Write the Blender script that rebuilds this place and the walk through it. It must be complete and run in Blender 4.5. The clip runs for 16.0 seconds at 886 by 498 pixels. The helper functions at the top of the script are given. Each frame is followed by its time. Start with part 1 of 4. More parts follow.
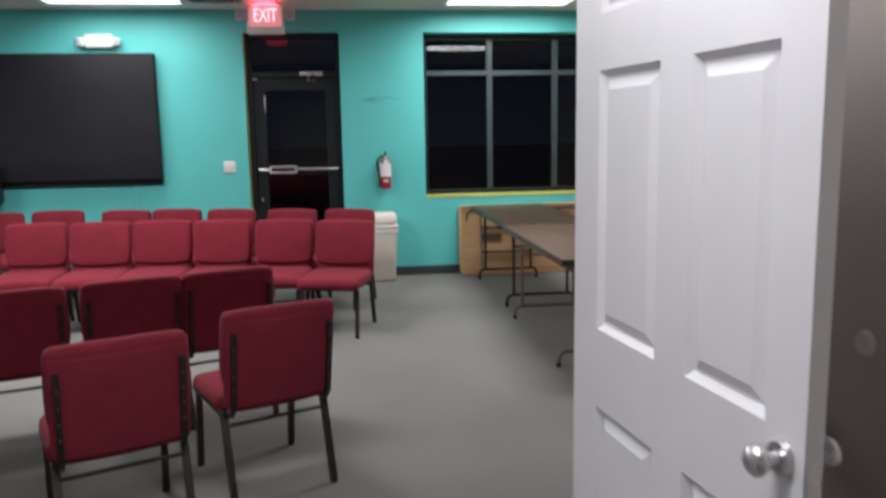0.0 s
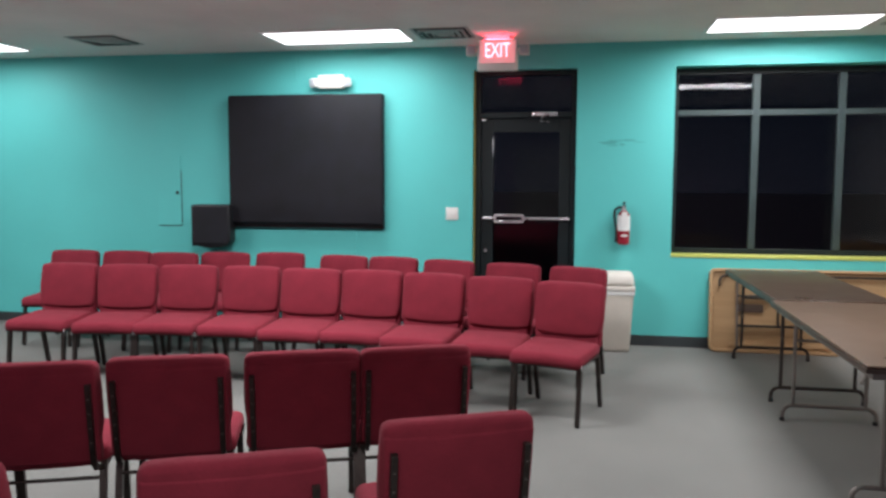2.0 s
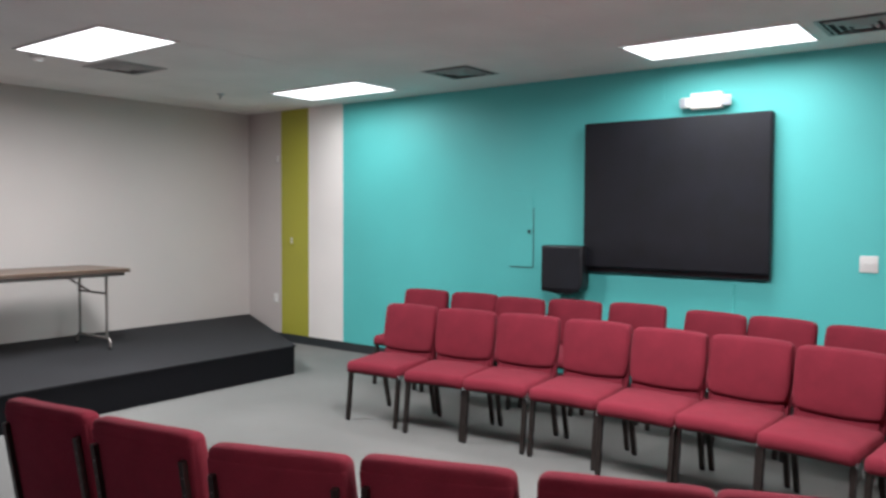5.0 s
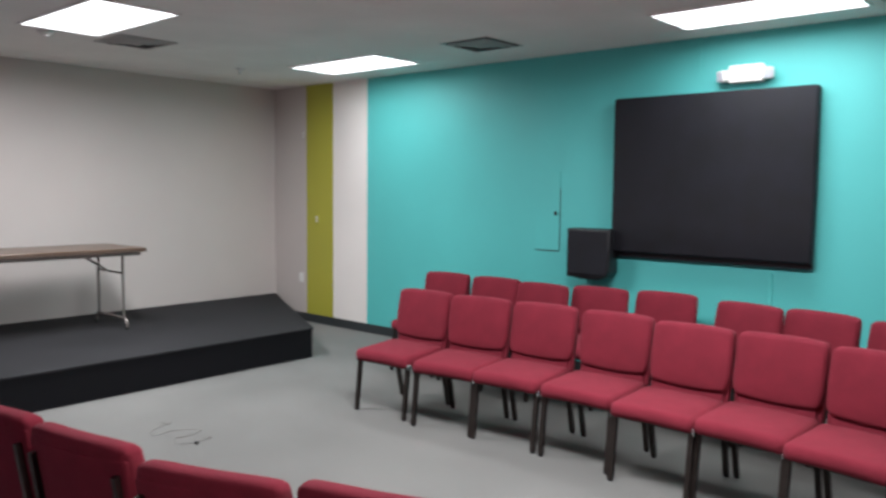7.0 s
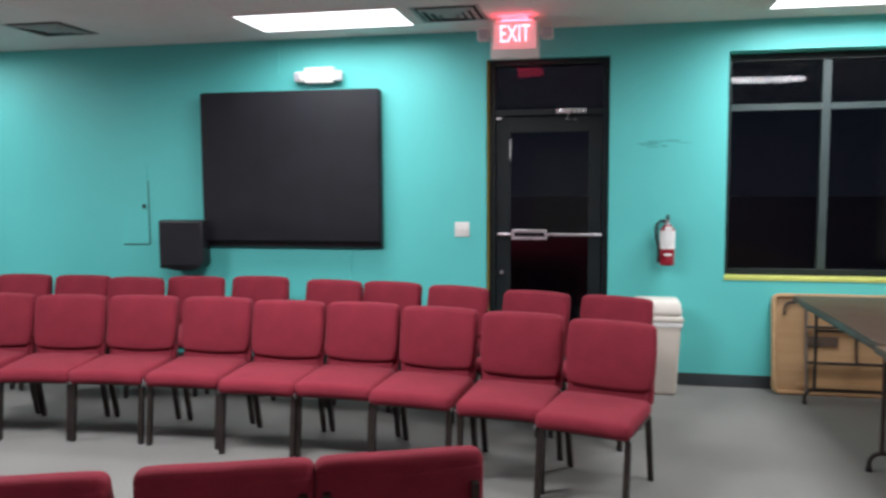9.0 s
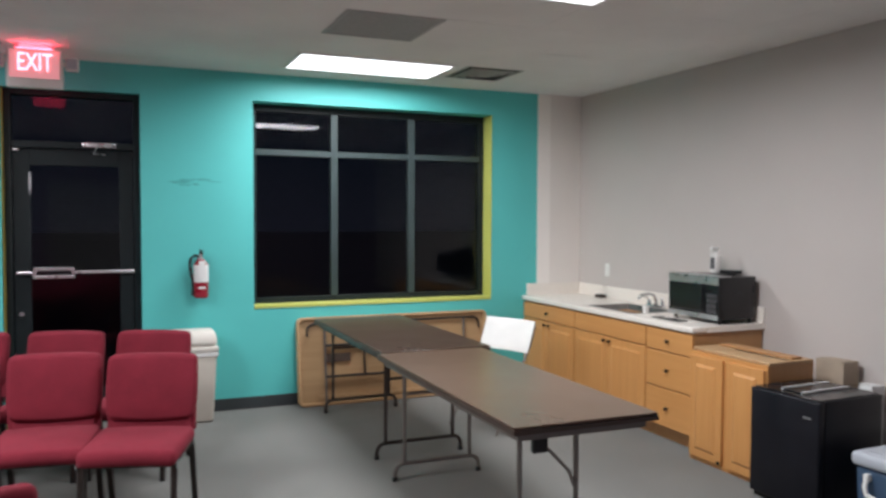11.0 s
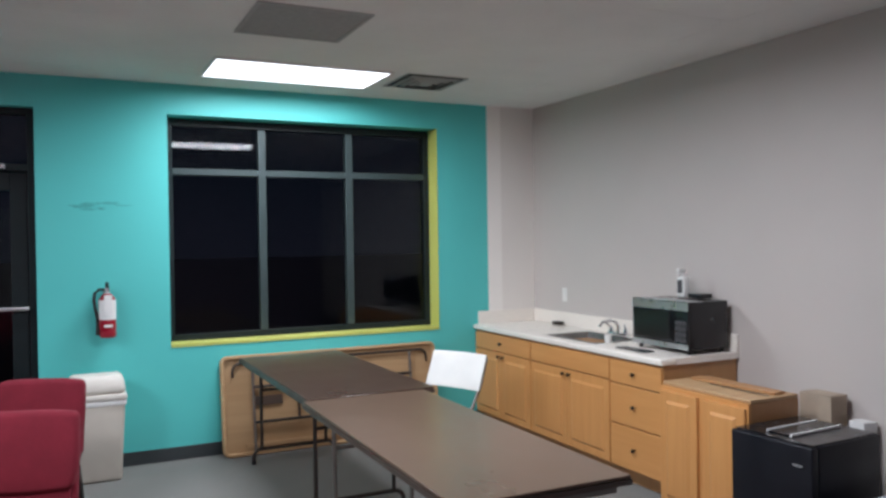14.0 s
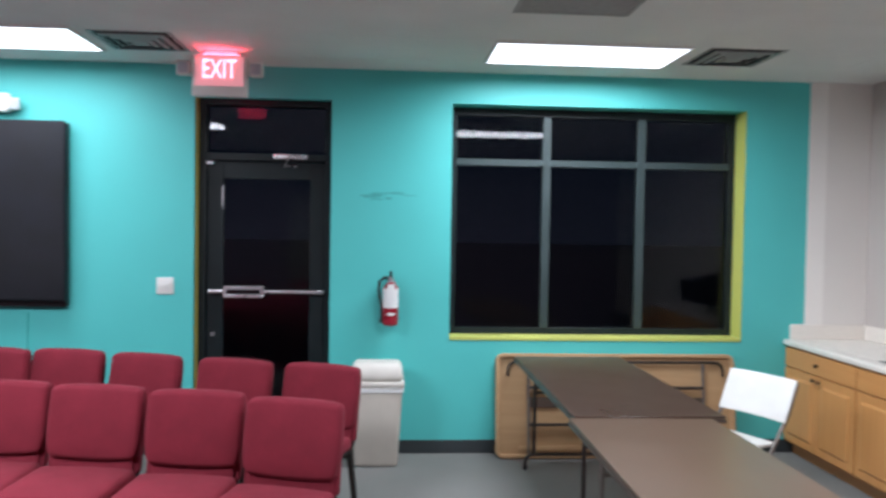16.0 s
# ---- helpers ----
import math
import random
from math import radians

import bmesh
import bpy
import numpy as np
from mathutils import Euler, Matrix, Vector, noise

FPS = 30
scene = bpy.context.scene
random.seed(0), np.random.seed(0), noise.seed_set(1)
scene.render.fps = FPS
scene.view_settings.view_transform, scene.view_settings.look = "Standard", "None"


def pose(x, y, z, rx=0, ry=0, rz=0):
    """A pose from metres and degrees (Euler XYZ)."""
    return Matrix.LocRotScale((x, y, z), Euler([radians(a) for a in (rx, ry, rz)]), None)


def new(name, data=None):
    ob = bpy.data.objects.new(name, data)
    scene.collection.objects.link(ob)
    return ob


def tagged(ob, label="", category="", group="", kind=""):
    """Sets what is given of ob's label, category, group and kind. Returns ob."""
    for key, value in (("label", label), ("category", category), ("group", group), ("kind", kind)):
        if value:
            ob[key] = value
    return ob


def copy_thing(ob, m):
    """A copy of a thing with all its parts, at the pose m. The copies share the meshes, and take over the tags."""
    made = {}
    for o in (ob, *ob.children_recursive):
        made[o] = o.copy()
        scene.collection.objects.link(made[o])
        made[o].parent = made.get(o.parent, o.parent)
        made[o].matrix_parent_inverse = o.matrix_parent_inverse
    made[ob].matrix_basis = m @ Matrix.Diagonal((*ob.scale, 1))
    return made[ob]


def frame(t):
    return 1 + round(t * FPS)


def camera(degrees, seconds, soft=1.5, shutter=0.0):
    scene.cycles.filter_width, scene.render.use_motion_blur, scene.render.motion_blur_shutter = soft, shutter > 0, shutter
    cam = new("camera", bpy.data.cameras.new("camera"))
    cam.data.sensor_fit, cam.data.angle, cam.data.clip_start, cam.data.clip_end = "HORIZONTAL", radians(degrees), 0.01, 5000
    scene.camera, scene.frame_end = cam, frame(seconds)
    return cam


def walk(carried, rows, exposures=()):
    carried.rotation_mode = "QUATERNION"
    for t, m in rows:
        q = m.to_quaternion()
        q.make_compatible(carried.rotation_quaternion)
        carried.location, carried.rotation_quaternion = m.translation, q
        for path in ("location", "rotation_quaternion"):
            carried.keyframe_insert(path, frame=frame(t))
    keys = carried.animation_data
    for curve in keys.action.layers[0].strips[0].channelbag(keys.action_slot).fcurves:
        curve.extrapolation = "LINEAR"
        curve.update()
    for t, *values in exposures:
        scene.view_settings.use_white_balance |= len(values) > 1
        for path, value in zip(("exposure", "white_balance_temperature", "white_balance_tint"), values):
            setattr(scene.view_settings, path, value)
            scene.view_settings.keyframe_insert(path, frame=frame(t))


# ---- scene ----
cam = camera(59.2, 16.0, soft=2.8, shutter=0.4)
PATH = [
    (0, 0.902, -8.180, 1.499, 81.51, 0.97, -7.36),
    (0.5, 0.911, -7.986, 1.523, 85.32, 0.85, -4.87),
    (1, 0.914, -7.738, 1.563, 84.67, 1.74, 0.84),
    (1.5, 0.951, -7.477, 1.535, 84.93, 1.51, 7.00),
    (2, 0.976, -7.263, 1.524, 84.81, -0.17, 10.14),
    (2.5, 0.956, -7.010, 1.439, 86.45, 0.14, 14.02),
    (3, 0.906, -6.787, 1.497, 85.88, 1.17, 20.27),
    (3.5, 0.925, -6.585, 1.556, 85.96, -1.03, 27.73),
    (4, 0.861, -6.438, 1.508, 85.84, -0.16, 31.97),
    (4.5, 0.796, -6.252, 1.487, 87.18, 1.78, 33.05),
    (4.7, 0.728, -6.239, 1.502, 87.57, 0.71, 35.14),
    (6.8, 0.745, -5.807, 1.576, 85.92, -0.89, 42.62),
    (7, 0.744, -5.800, 1.586, 85.50, -0.58, 41.31),
    (7.5, 0.727, -5.852, 1.623, 84.11, 0.59, 32.99),
    (8, 0.730, -6.002, 1.585, 83.59, 1.39, 21.49),
    (8.5, 0.794, -6.038, 1.526, 85.17, -0.12, 14.49),
    (9, 0.825, -6.144, 1.558, 85.18, 0.29, 11.18),
    (9.5, 0.862, -6.317, 1.561, 86.03, -1.11, 3.66),
    (10, 0.758, -6.447, 1.552, 86.22, -1.42, -5.46),
    (10.2, 0.719, -6.484, 1.573, 86.98, -1.20, -10.38),
    (12.3, 0.858, -6.374, 1.555, 87.92, -0.47, -27.29),
    (12.5, 0.893, -6.333, 1.572, 88.34, -0.73, -27.59),
    (13, 0.955, -6.247, 1.554, 87.94, -0.10, -26.88),
    (13.5, 1.024, -6.086, 1.549, 89.13, 0.09, -26.48),
    (14, 1.086, -5.957, 1.572, 89.38, 0.83, -25.87),
    (14.5, 1.059, -5.848, 1.585, 89.22, -0.00, -22.90),
    (15, 1.121, -5.748, 1.606, 89.35, 0.30, -18.95),
    (15.5, 1.248, -5.675, 1.617, 89.60, -0.26, -11.96),
    (16, 1.331, -5.581, 1.628, 88.44, -0.94, -3.89),
]
walk(cam, [(t, pose(x, y, z, rx, ry, rz)) for t, x, y, z, rx, ry, rz in PATH],
     [(0, 0.10, 6800, 10), (1, 0.30, 6750, 10), (4, 0.36, 6600, 10), (4.7, 0.40, 6600, 10), (7.5, 0.31, 6550, 10), (9, 0.38, 6600, 10), (10, 0.34, 6650, 10),
      (12.5, 0.20, 6350, 10), (15, 0.24, 6150, 10), (16, 0.34, 6100, 10)])


# ---- world, light levels ----
world = bpy.data.worlds.new("night")
scene.world = world
world.use_nodes = True
world.node_tree.nodes["Background"].inputs[0].default_value = (0.006, 0.008, 0.014, 1)
world.node_tree.nodes["Background"].inputs[1].default_value = 0.65
PANEL_LIGHT = 2.2
LAMP_POWER = 44.0
PANEL_TINT = (0.97, 0.985, 1.04)

# ---- plan, in metres ----
XL, XR = -7.07, 4.886          # side walls
YB = -6.06                     # room face of the back wall
H = 2.74                       # ceiling
DOOR = (0.0, 0.90, 2.518)       # exit door opening: x, x, head
WIN = (1.768, 3.928, 0.845, 2.518)
OPEN = (-0.20, 1.565, 2.10)     # entrance opening in the back wall
HALL = (-1.6, 1.95, -9.6)


# ---- mesh helpers ----
def box(bm, x0, x1, y0, y1, z0, z1, bevel=0.0, segs=2, m=0):
    r = bmesh.ops.create_cube(bm, size=1.0, matrix=Matrix.Translation(((x0 + x1) / 2, (y0 + y1) / 2, (z0 + z1) / 2))
                              @ Matrix.Diagonal((abs(x1 - x0), abs(y1 - y0), abs(z1 - z0), 1)))
    vs = r["verts"]
    faces = {f for v in vs for f in v.link_faces}
    if bevel:
        edges = list({e for v in vs for e in v.link_edges})
        out = bmesh.ops.bevel(bm, geom=edges, offset=bevel, segments=segs, affect="EDGES", profile=0.5)
        faces = set(out["faces"]) | {f for f in faces if f.is_valid}
    for f in faces:
        f.material_index = m
    return bm


def one_box(*a, **k):
    return box(bmesh.new(), *a, **k)


def cyl(bm, p0, p1, r0, r1=None, n=14):
    p0, p1 = Vector(p0), Vector(p1)
    d = p1 - p0
    mat = Matrix.Translation((p0 + p1) / 2) @ d.to_track_quat("Z", "Y").to_matrix().to_4x4()
    bmesh.ops.create_cone(bm, cap_ends=True, segments=n, radius1=r0, radius2=r0 if r1 is None else r1, depth=d.length, matrix=mat)
    return bm


def tube(bm, pts, r, n=8, square=False):
    """A tube swept along pts."""
    pts = [Vector(p) for p in pts]
    k = 4 if square else n
    rings = []
    for i, p in enumerate(pts):
        d = (pts[min(i + 1, len(pts) - 1)] - pts[max(i - 1, 0)]).normalized()
        ref = Vector((1, 0, 0)) if abs(d.x) < 0.9 else Vector((0, 1, 0))
        u = d.cross(ref).normalized()
        w = d.cross(u)
        off = math.pi / 4 if square else 0
        rr = r * (1.414 if square else 1)
        rings.append([bm.verts.new(p + rr * (math.cos(off + 2 * math.pi * j / k) * u + math.sin(off + 2 * math.pi * j / k) * w)) for j in range(k)])
    for a, b in zip(rings, rings[1:]):
        for j in range(k):
            bm.faces.new((a[j], a[(j + 1) % k], b[(j + 1) % k], b[j]))
    bm.faces.new(rings[0][::-1])
    bm.faces.new(rings[-1])
    bmesh.ops.recalc_face_normals(bm, faces=bm.faces)
    return bm


def arc(c, r, a0, a1, u, w, n=6):
    c, u, w = Vector(c), Vector(u), Vector(w)
    return [c + r * (math.cos(a0 + (a1 - a0) * i / n) * u + math.sin(a0 + (a1 - a0) * i / n) * w) for i in range(n + 1)]


def pad(w, d, h, bevel, bow=0.0, cuts=7, lean=0.0, crown=0.0):
    """An upholstered pad: a rounded block, bowed across its width, with a slightly swollen front."""
    bm = bmesh.new()
    bmesh.ops.create_cube(bm, size=1.0, matrix=Matrix.Diagonal((w, d, h, 1)))
    bmesh.ops.bevel(bm, geom=list(bm.edges), offset=bevel, segments=3, affect="EDGES", profile=0.5)
    long = [e for e in bm.edges if abs(e.verts[0].co.x - e.verts[1].co.x) > w * 0.5]
    bmesh.ops.subdivide_edges(bm, edges=long, cuts=cuts, use_grid_fill=True)
    tall = [e for e in bm.edges if abs(e.verts[0].co.z - e.verts[1].co.z) > h * 0.5]
    if tall:
        bmesh.ops.subdivide_edges(bm, edges=tall, cuts=4, use_grid_fill=True)
    for v in bm.verts:
        u, q = v.co.x / (w / 2), v.co.z / (h / 2)
        v.co.y += -bow * u * u + (-crown * (1 - u * u) * (1 - q * q) if v.co.y < 0 else 0) + lean * v.co.z
    return bm


def place(bm, m):
    bmesh.ops.transform(bm, matrix=m, verts=bm.verts)
    return bm


def mesh_of(name, bm, mats, angle=40):
    me = bpy.data.meshes.new(name)
    bm.to_mesh(me)
    bm.free()
    for mt in (mats if isinstance(mats, (list, tuple)) else [mats]):
        me.materials.append(mt)
    me.polygons.foreach_set("use_smooth", [True] * len(me.polygons))
    me.set_sharp_from_angle(angle=radians(angle))
    return me


def part(name, bm, material, parent, label="", angle=40):
    ob = new(name, mesh_of(name, bm, material, angle))
    ob.parent = parent
    return tagged(ob, label)


def thing(name, m, label, category, group=""):
    ob = new(name)
    ob.matrix_basis = m
    ob.empty_display_size = 0.1
    return tagged(ob, label, category, group)


def solid(name, bm, material, label, category="", kind="structure"):
    return tagged(new(name, mesh_of(name, bm, material)), label, category, "", kind)


# ---- materials ----
def material(name, base, rough=0.6, metal=0.0, scale=6.0, vary=0.06, fine=0.0, bump=0.0, bump_scale=200.0, sheen=0.0, coat=0.0, rough_vary=0.08, spec=0.5):
    """Paint, cloth or metal with broad stains and a fine grain."""
    mt = bpy.data.materials.new(name)
    mt.use_nodes = True
    nt = mt.node_tree
    n, l = nt.nodes, nt.links
    bsdf = n["Principled BSDF"]
    bsdf.inputs["Metallic"].default_value = metal
    bsdf.inputs["Sheen Weight"].default_value = sheen
    bsdf.inputs["Coat Weight"].default_value = coat
    bsdf.inputs["Specular IOR Level"].default_value = spec
    co = n.new("ShaderNodeTexCoord")
    big = n.new("ShaderNodeTexNoise")
    big.inputs["Scale"].default_value, big.inputs["Detail"].default_value = scale, 5
    l.new(co.outputs["Object"], big.inputs["Vector"])
    small = n.new("ShaderNodeTexNoise")
    small.inputs["Scale"].default_value, small.inputs["Detail"].default_value = bump_scale, 3
    l.new(co.outputs["Object"], small.inputs["Vector"])
    rnd = n.new("ShaderNodeObjectInfo")
    a = n.new("ShaderNodeMapRange")
    a.inputs["From Min"].default_value, a.inputs["From Max"].default_value = 0.25, 0.75
    a.inputs["To Min"].default_value, a.inputs["To Max"].default_value = 1 - vary, 1 + vary
    l.new(big.outputs["Fac"], a.inputs["Value"])
    b = n.new("ShaderNodeMapRange")
    b.inputs["From Min"].default_value, b.inputs["From Max"].default_value = 0.3, 0.7
    b.inputs["To Min"].default_value, b.inputs["To Max"].default_value = 1 - fine, 1 + fine
    l.new(small.outputs["Fac"], b.inputs["Value"])
    c = n.new("ShaderNodeMath")
    c.operation = "MULTIPLY"
    l.new(a.outputs[0], c.inputs[0])
    l.new(b.outputs[0], c.inputs[1])
    mix = n.new("ShaderNodeVectorMath")
    mix.operation = "SCALE"
    mix.inputs[0].default_value = base
    l.new(c.outputs[0], mix.inputs["Scale"])
    l.new(mix.outputs[0], bsdf.inputs["Base Color"])
    r = n.new("ShaderNodeMapRange")
    r.inputs["From Min"].default_value, r.inputs["From Max"].default_value = 0.3, 0.7
    r.inputs["To Min"].default_value, r.inputs["To Max"].default_value = max(0.02, rough - rough_vary), min(1, rough + rough_vary)
    l.new(big.outputs["Fac"], r.inputs["Value"])
    l.new(r.outputs[0], bsdf.inputs["Roughness"])
    if bump:
        bp = n.new("ShaderNodeBump")
        bp.inputs["Strength"].default_value, bp.inputs["Distance"].default_value = bump, 0.004
        l.new(small.outputs["Fac"], bp.inputs["Height"])
        l.new(bp.outputs[0], bsdf.inputs["Normal"])
    return mt


def wood(name, light, dark, rough=0.4, axis="Z", scale=3.0):
    mt = bpy.data.materials.new(name)
    mt.use_nodes = True
    n, l = mt.node_tree.nodes, mt.node_tree.links
    bsdf = n["Principled BSDF"]
    co = n.new("ShaderNodeTexCoord")
    mp = n.new("ShaderNodeMapping")
    s = {"X": (0.5, 9, 9), "Y": (9, 0.5, 9), "Z": (9, 9, 0.5)}[axis]
    mp.inputs["Scale"].default_value = s
    l.new(co.outputs["Object"], mp.inputs["Vector"])
    gr = n.new("ShaderNodeTexNoise")
    gr.inputs["Scale"].default_value, gr.inputs["Detail"].default_value, gr.inputs["Distortion"].default_value = scale, 8, 0.6
    l.new(mp.outputs[0], gr.inputs["Vector"])
    ramp = n.new("ShaderNodeValToRGB")
    ramp.color_ramp.elements[0].position, ramp.color_ramp.elements[1].position = 0.3, 0.7
    ramp.color_ramp.elements[0].color, ramp.color_ramp.elements[1].color = (*dark, 1), (*light, 1)
    l.new(gr.outputs["Fac"], ramp.inputs["Fac"])
    l.new(ramp.outputs[0], bsdf.inputs["Base Color"])
    bsdf.inputs["Roughness"].default_value = rough
    bp = n.new("ShaderNodeBump")
    bp.inputs["Strength"].default_value, bp.inputs["Distance"].default_value = 0.08, 0.002
    l.new(gr.outputs["Fac"], bp.inputs["Height"])
    l.new(bp.outputs[0], bsdf.inputs["Normal"])
    return mt


def glow(name, colour, strength):
    mt = bpy.data.materials.new(name)
    mt.use_nodes = True
    b = mt.node_tree.nodes["Principled BSDF"]
    b.inputs["Base Color"].default_value = (*[min(1, 0.8 * c) for c in colour], 1)
    b.inputs["Emission Color"].default_value = (*colour, 1)
    b.inputs["Emission Strength"].default_value = strength
    b.inputs["Roughness"].default_value = 0.5
    return mt


def glass(name, tint, rough=0.0):
    mt = bpy.data.materials.new(name)
    mt.use_nodes = True
    b = mt.node_tree.nodes["Principled BSDF"]
    b.inputs["Base Color"].default_value = (*tint, 1)
    b.inputs["Transmission Weight"].default_value = 1.0
    b.inputs["Roughness"].default_value = rough
    b.inputs["IOR"].default_value = 1.33
    return mt


TEAL = material("teal_paint", (0.105, 0.575, 0.550), 0.55, scale=1.3, vary=0.05, bump=0.12, bump_scale=160)
GREY = material("warm_grey_paint", (0.58, 0.53, 0.50), 0.6, scale=1.1, vary=0.04, bump=0.12, bump_scale=160)
WHITE_WALL = material("off_white_paint", (0.92, 0.875, 0.83), 0.55, scale=1.3, vary=0.04, bump=0.1, bump_scale=160)
PALE_GREY = material("pale_warm_grey_paint", (0.83, 0.78, 0.735), 0.6, scale=1.1, vary=0.04, bump=0.12, bump_scale=160)
PLUM = material("dark_plum_paint", (0.24, 0.18, 0.25), 0.6, scale=1.1, vary=0.06, bump=0.12, bump_scale=160)
OLIVE = material("olive_yellow_paint", (0.44, 0.42, 0.055), 0.55, scale=1.4, vary=0.05, bump=0.1, bump_scale=160)
YELLOW = material("yellow_green_paint", (0.56, 0.60, 0.15), 0.5, scale=3, vary=0.07, bump=0.08, bump_scale=120)
CEIL = material("ceiling_tile_white", (0.86, 0.84, 0.82), 0.9, scale=1.6, vary=0.06, fine=0.05, bump=0.35, bump_scale=260)
CARPET = material("grey_green_carpet", (0.184, 0.183, 0.172), 0.97, scale=1.1, vary=0.14, fine=0.16, bump=0.7, bump_scale=330, sheen=0.15, spec=0.1)
RUBBER = material("charcoal_vinyl", (0.035, 0.042, 0.045), 0.5, scale=5, vary=0.15)
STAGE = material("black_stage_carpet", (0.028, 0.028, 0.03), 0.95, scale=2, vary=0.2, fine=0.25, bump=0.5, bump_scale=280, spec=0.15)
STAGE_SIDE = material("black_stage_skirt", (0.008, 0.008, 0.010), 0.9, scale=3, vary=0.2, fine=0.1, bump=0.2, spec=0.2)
CLOTH = material("crimson_weave", (0.212, 0.0255, 0.0405), 0.95, scale=9, vary=0.12, fine=0.18, bump=0.5, bump_scale=420, sheen=0.04, spec=0.08)
PIPING = material("dark_crimson_seam", (0.10, 0.012, 0.022), 0.9, fine=0.1)
BRONZE = material("brown_hammered_steel", (0.055, 0.045, 0.040), 0.38, metal=0.75, scale=40, vary=0.25, bump=0.25, bump_scale=500)
GLIDE = material("black_plastic_glide", (0.012, 0.012, 0.012), 0.6)
STEEL = material("brushed_aluminium", (0.68, 0.68, 0.70), 0.32, metal=0.9, scale=20, vary=0.06)
CHROME = material("chrome", (0.70, 0.70, 0.72), 0.18, metal=1.0, rough_vary=0.04)
FRAME = material("dark_green_aluminium", (0.013, 0.019, 0.021), 0.45, scale=8, vary=0.1, spec=0.25)
MULLION = material("grey_green_aluminium", (0.043, 0.064, 0.066), 0.45, metal=0.15, scale=8, vary=0.1)
PANE = glass("window_glass", (0.55, 0.6, 0.62))
PAINTED_WHITE = material("white_semi_gloss_paint", (0.70, 0.70, 0.74), 0.35, scale=5, vary=0.03, bump=0.05, bump_scale=90, rough_vary=0.0)
PLASTIC_W = material("white_plastic", (0.78, 0.77, 0.74), 0.45, scale=9, vary=0.04)
PLASTIC_CREAM = material("cream_plastic", (0.70, 0.66, 0.60), 0.5, scale=8, vary=0.06)
PLASTIC_BEIGE = material("beige_plastic", (0.60, 0.55, 0.48), 0.5, scale=7, vary=0.06, bump=0.05)
BLACK = material("matt_black_panel", (0.0105, 0.011, 0.0155), 0.74, scale=5, vary=0.5, fine=0.1, bump=0.12, spec=0.35)
BLACK_FRAME = material("black_frame", (0.010, 0.010, 0.012), 0.45, scale=6, vary=0.2)
BLACK_GLOSS = material("gloss_black", (0.010, 0.010, 0.012), 0.22, scale=8, vary=0.1)
FRIDGE_BLACK = material("textured_black_enamel", (0.006, 0.006, 0.010), 0.42, scale=8, vary=0.1, bump=0.25, bump_scale=300, spec=0.3)
# walnut laminate darkened to hold the dark window's reflection on the far table
LAMINATE_SHEEN_DARK = material("walnut_laminate_dark_sheen", (0.066, 0.040, 0.028), 0.30, scale=3, vary=0.06, fine=0.03, bump_scale=260, rough_vary=0.03)
LAMINATE = material("brown_walnut_laminate", (0.118, 0.075, 0.050), 0.30, scale=3, vary=0.05, fine=0.03, bump_scale=260, rough_vary=0.03)
EDGE = material("dark_vinyl_edge", (0.080, 0.055, 0.042), 0.4)
LEG = material("brown_painted_tube", (0.050, 0.040, 0.036), 0.42, metal=0.5, scale=20, vary=0.15)
LEG_GREY = material("grey_painted_tube", (0.20, 0.18, 0.165), 0.4, metal=0.5, scale=20, vary=0.12)
TAN = wood("tan_fibreboard", (0.47, 0.30, 0.155), (0.40, 0.245, 0.12), 0.6, "X", 2.0)
TAN_FRAME = wood("pine_rail", (0.52, 0.34, 0.18), (0.43, 0.26, 0.13), 0.5, "X")
OAK = wood("honey_oak_door", (0.63, 0.305, 0.104), (0.575, 0.268, 0.086), 0.36, "Z")
OAK_H = wood("honey_oak_drawer", (0.63, 0.305, 0.104), (0.575, 0.268, 0.086), 0.36, "Y")
OAK_SIDE = wood("oak_side_panel", (0.46, 0.24, 0.10), (0.42, 0.21, 0.086), 0.42, "Z")
KNOB = material("dark_bronze_knob", (0.035, 0.025, 0.02), 0.35, metal=0.7)
COUNTER = material("cream_laminate", (0.86, 0.80, 0.73), 0.33, scale=60, vary=0.05, fine=0.04)
SINK = material("stainless_sink", (0.26, 0.25, 0.245), 0.35, metal=0.9, scale=15, vary=0.1)
RED = material("extinguisher_red", (0.30, 0.012, 0.028), 0.28, coat=0.4, scale=9, vary=0.06)
PAPER = material("white_paper", (0.80, 0.80, 0.79), 0.8, scale=20, vary=0.03)
INK = material("grey_print", (0.07, 0.07, 0.075), 0.8)
CARDBOARD = material("cardboard", (0.42, 0.34, 0.26), 0.85, scale=12, vary=0.08)
BLUE = material("blue_cooler_plastic", (0.045, 0.085, 0.15), 0.45, scale=6, vary=0.08, bump=0.1)
LID = material("pale_blue_grey_plastic", (0.48, 0.51, 0.56), 0.45, scale=6, vary=0.06, bump=0.08)
VENT = material("grey_enamel_vent", (0.40, 0.395, 0.385), 0.5, scale=9, vary=0.1)
VENT_DARK = material("vent_shadow", (0.03, 0.03, 0.03), 0.8)
GRILLE = material("dusty_grey_grille", (0.37, 0.36, 0.355), 0.8, scale=30, vary=0.12)
SMUDGE = material("dark_teal_smudge", (0.075, 0.44, 0.42), 0.6, scale=30, vary=0.25)
DIFFUSER = glow("lit_diffuser", PANEL_TINT, PANEL_LIGHT)
EXIT_RED = glow("lit_red_letters", (1.0, 0.20, 0.26), 5.0)
EXIT_FACE = glow("translucent_sign_face", (1.0, 0.40, 0.44), 0.42)
EXIT_TOP = glow("red_light_slot", (1.0, 0.06, 0.10), 24.0)
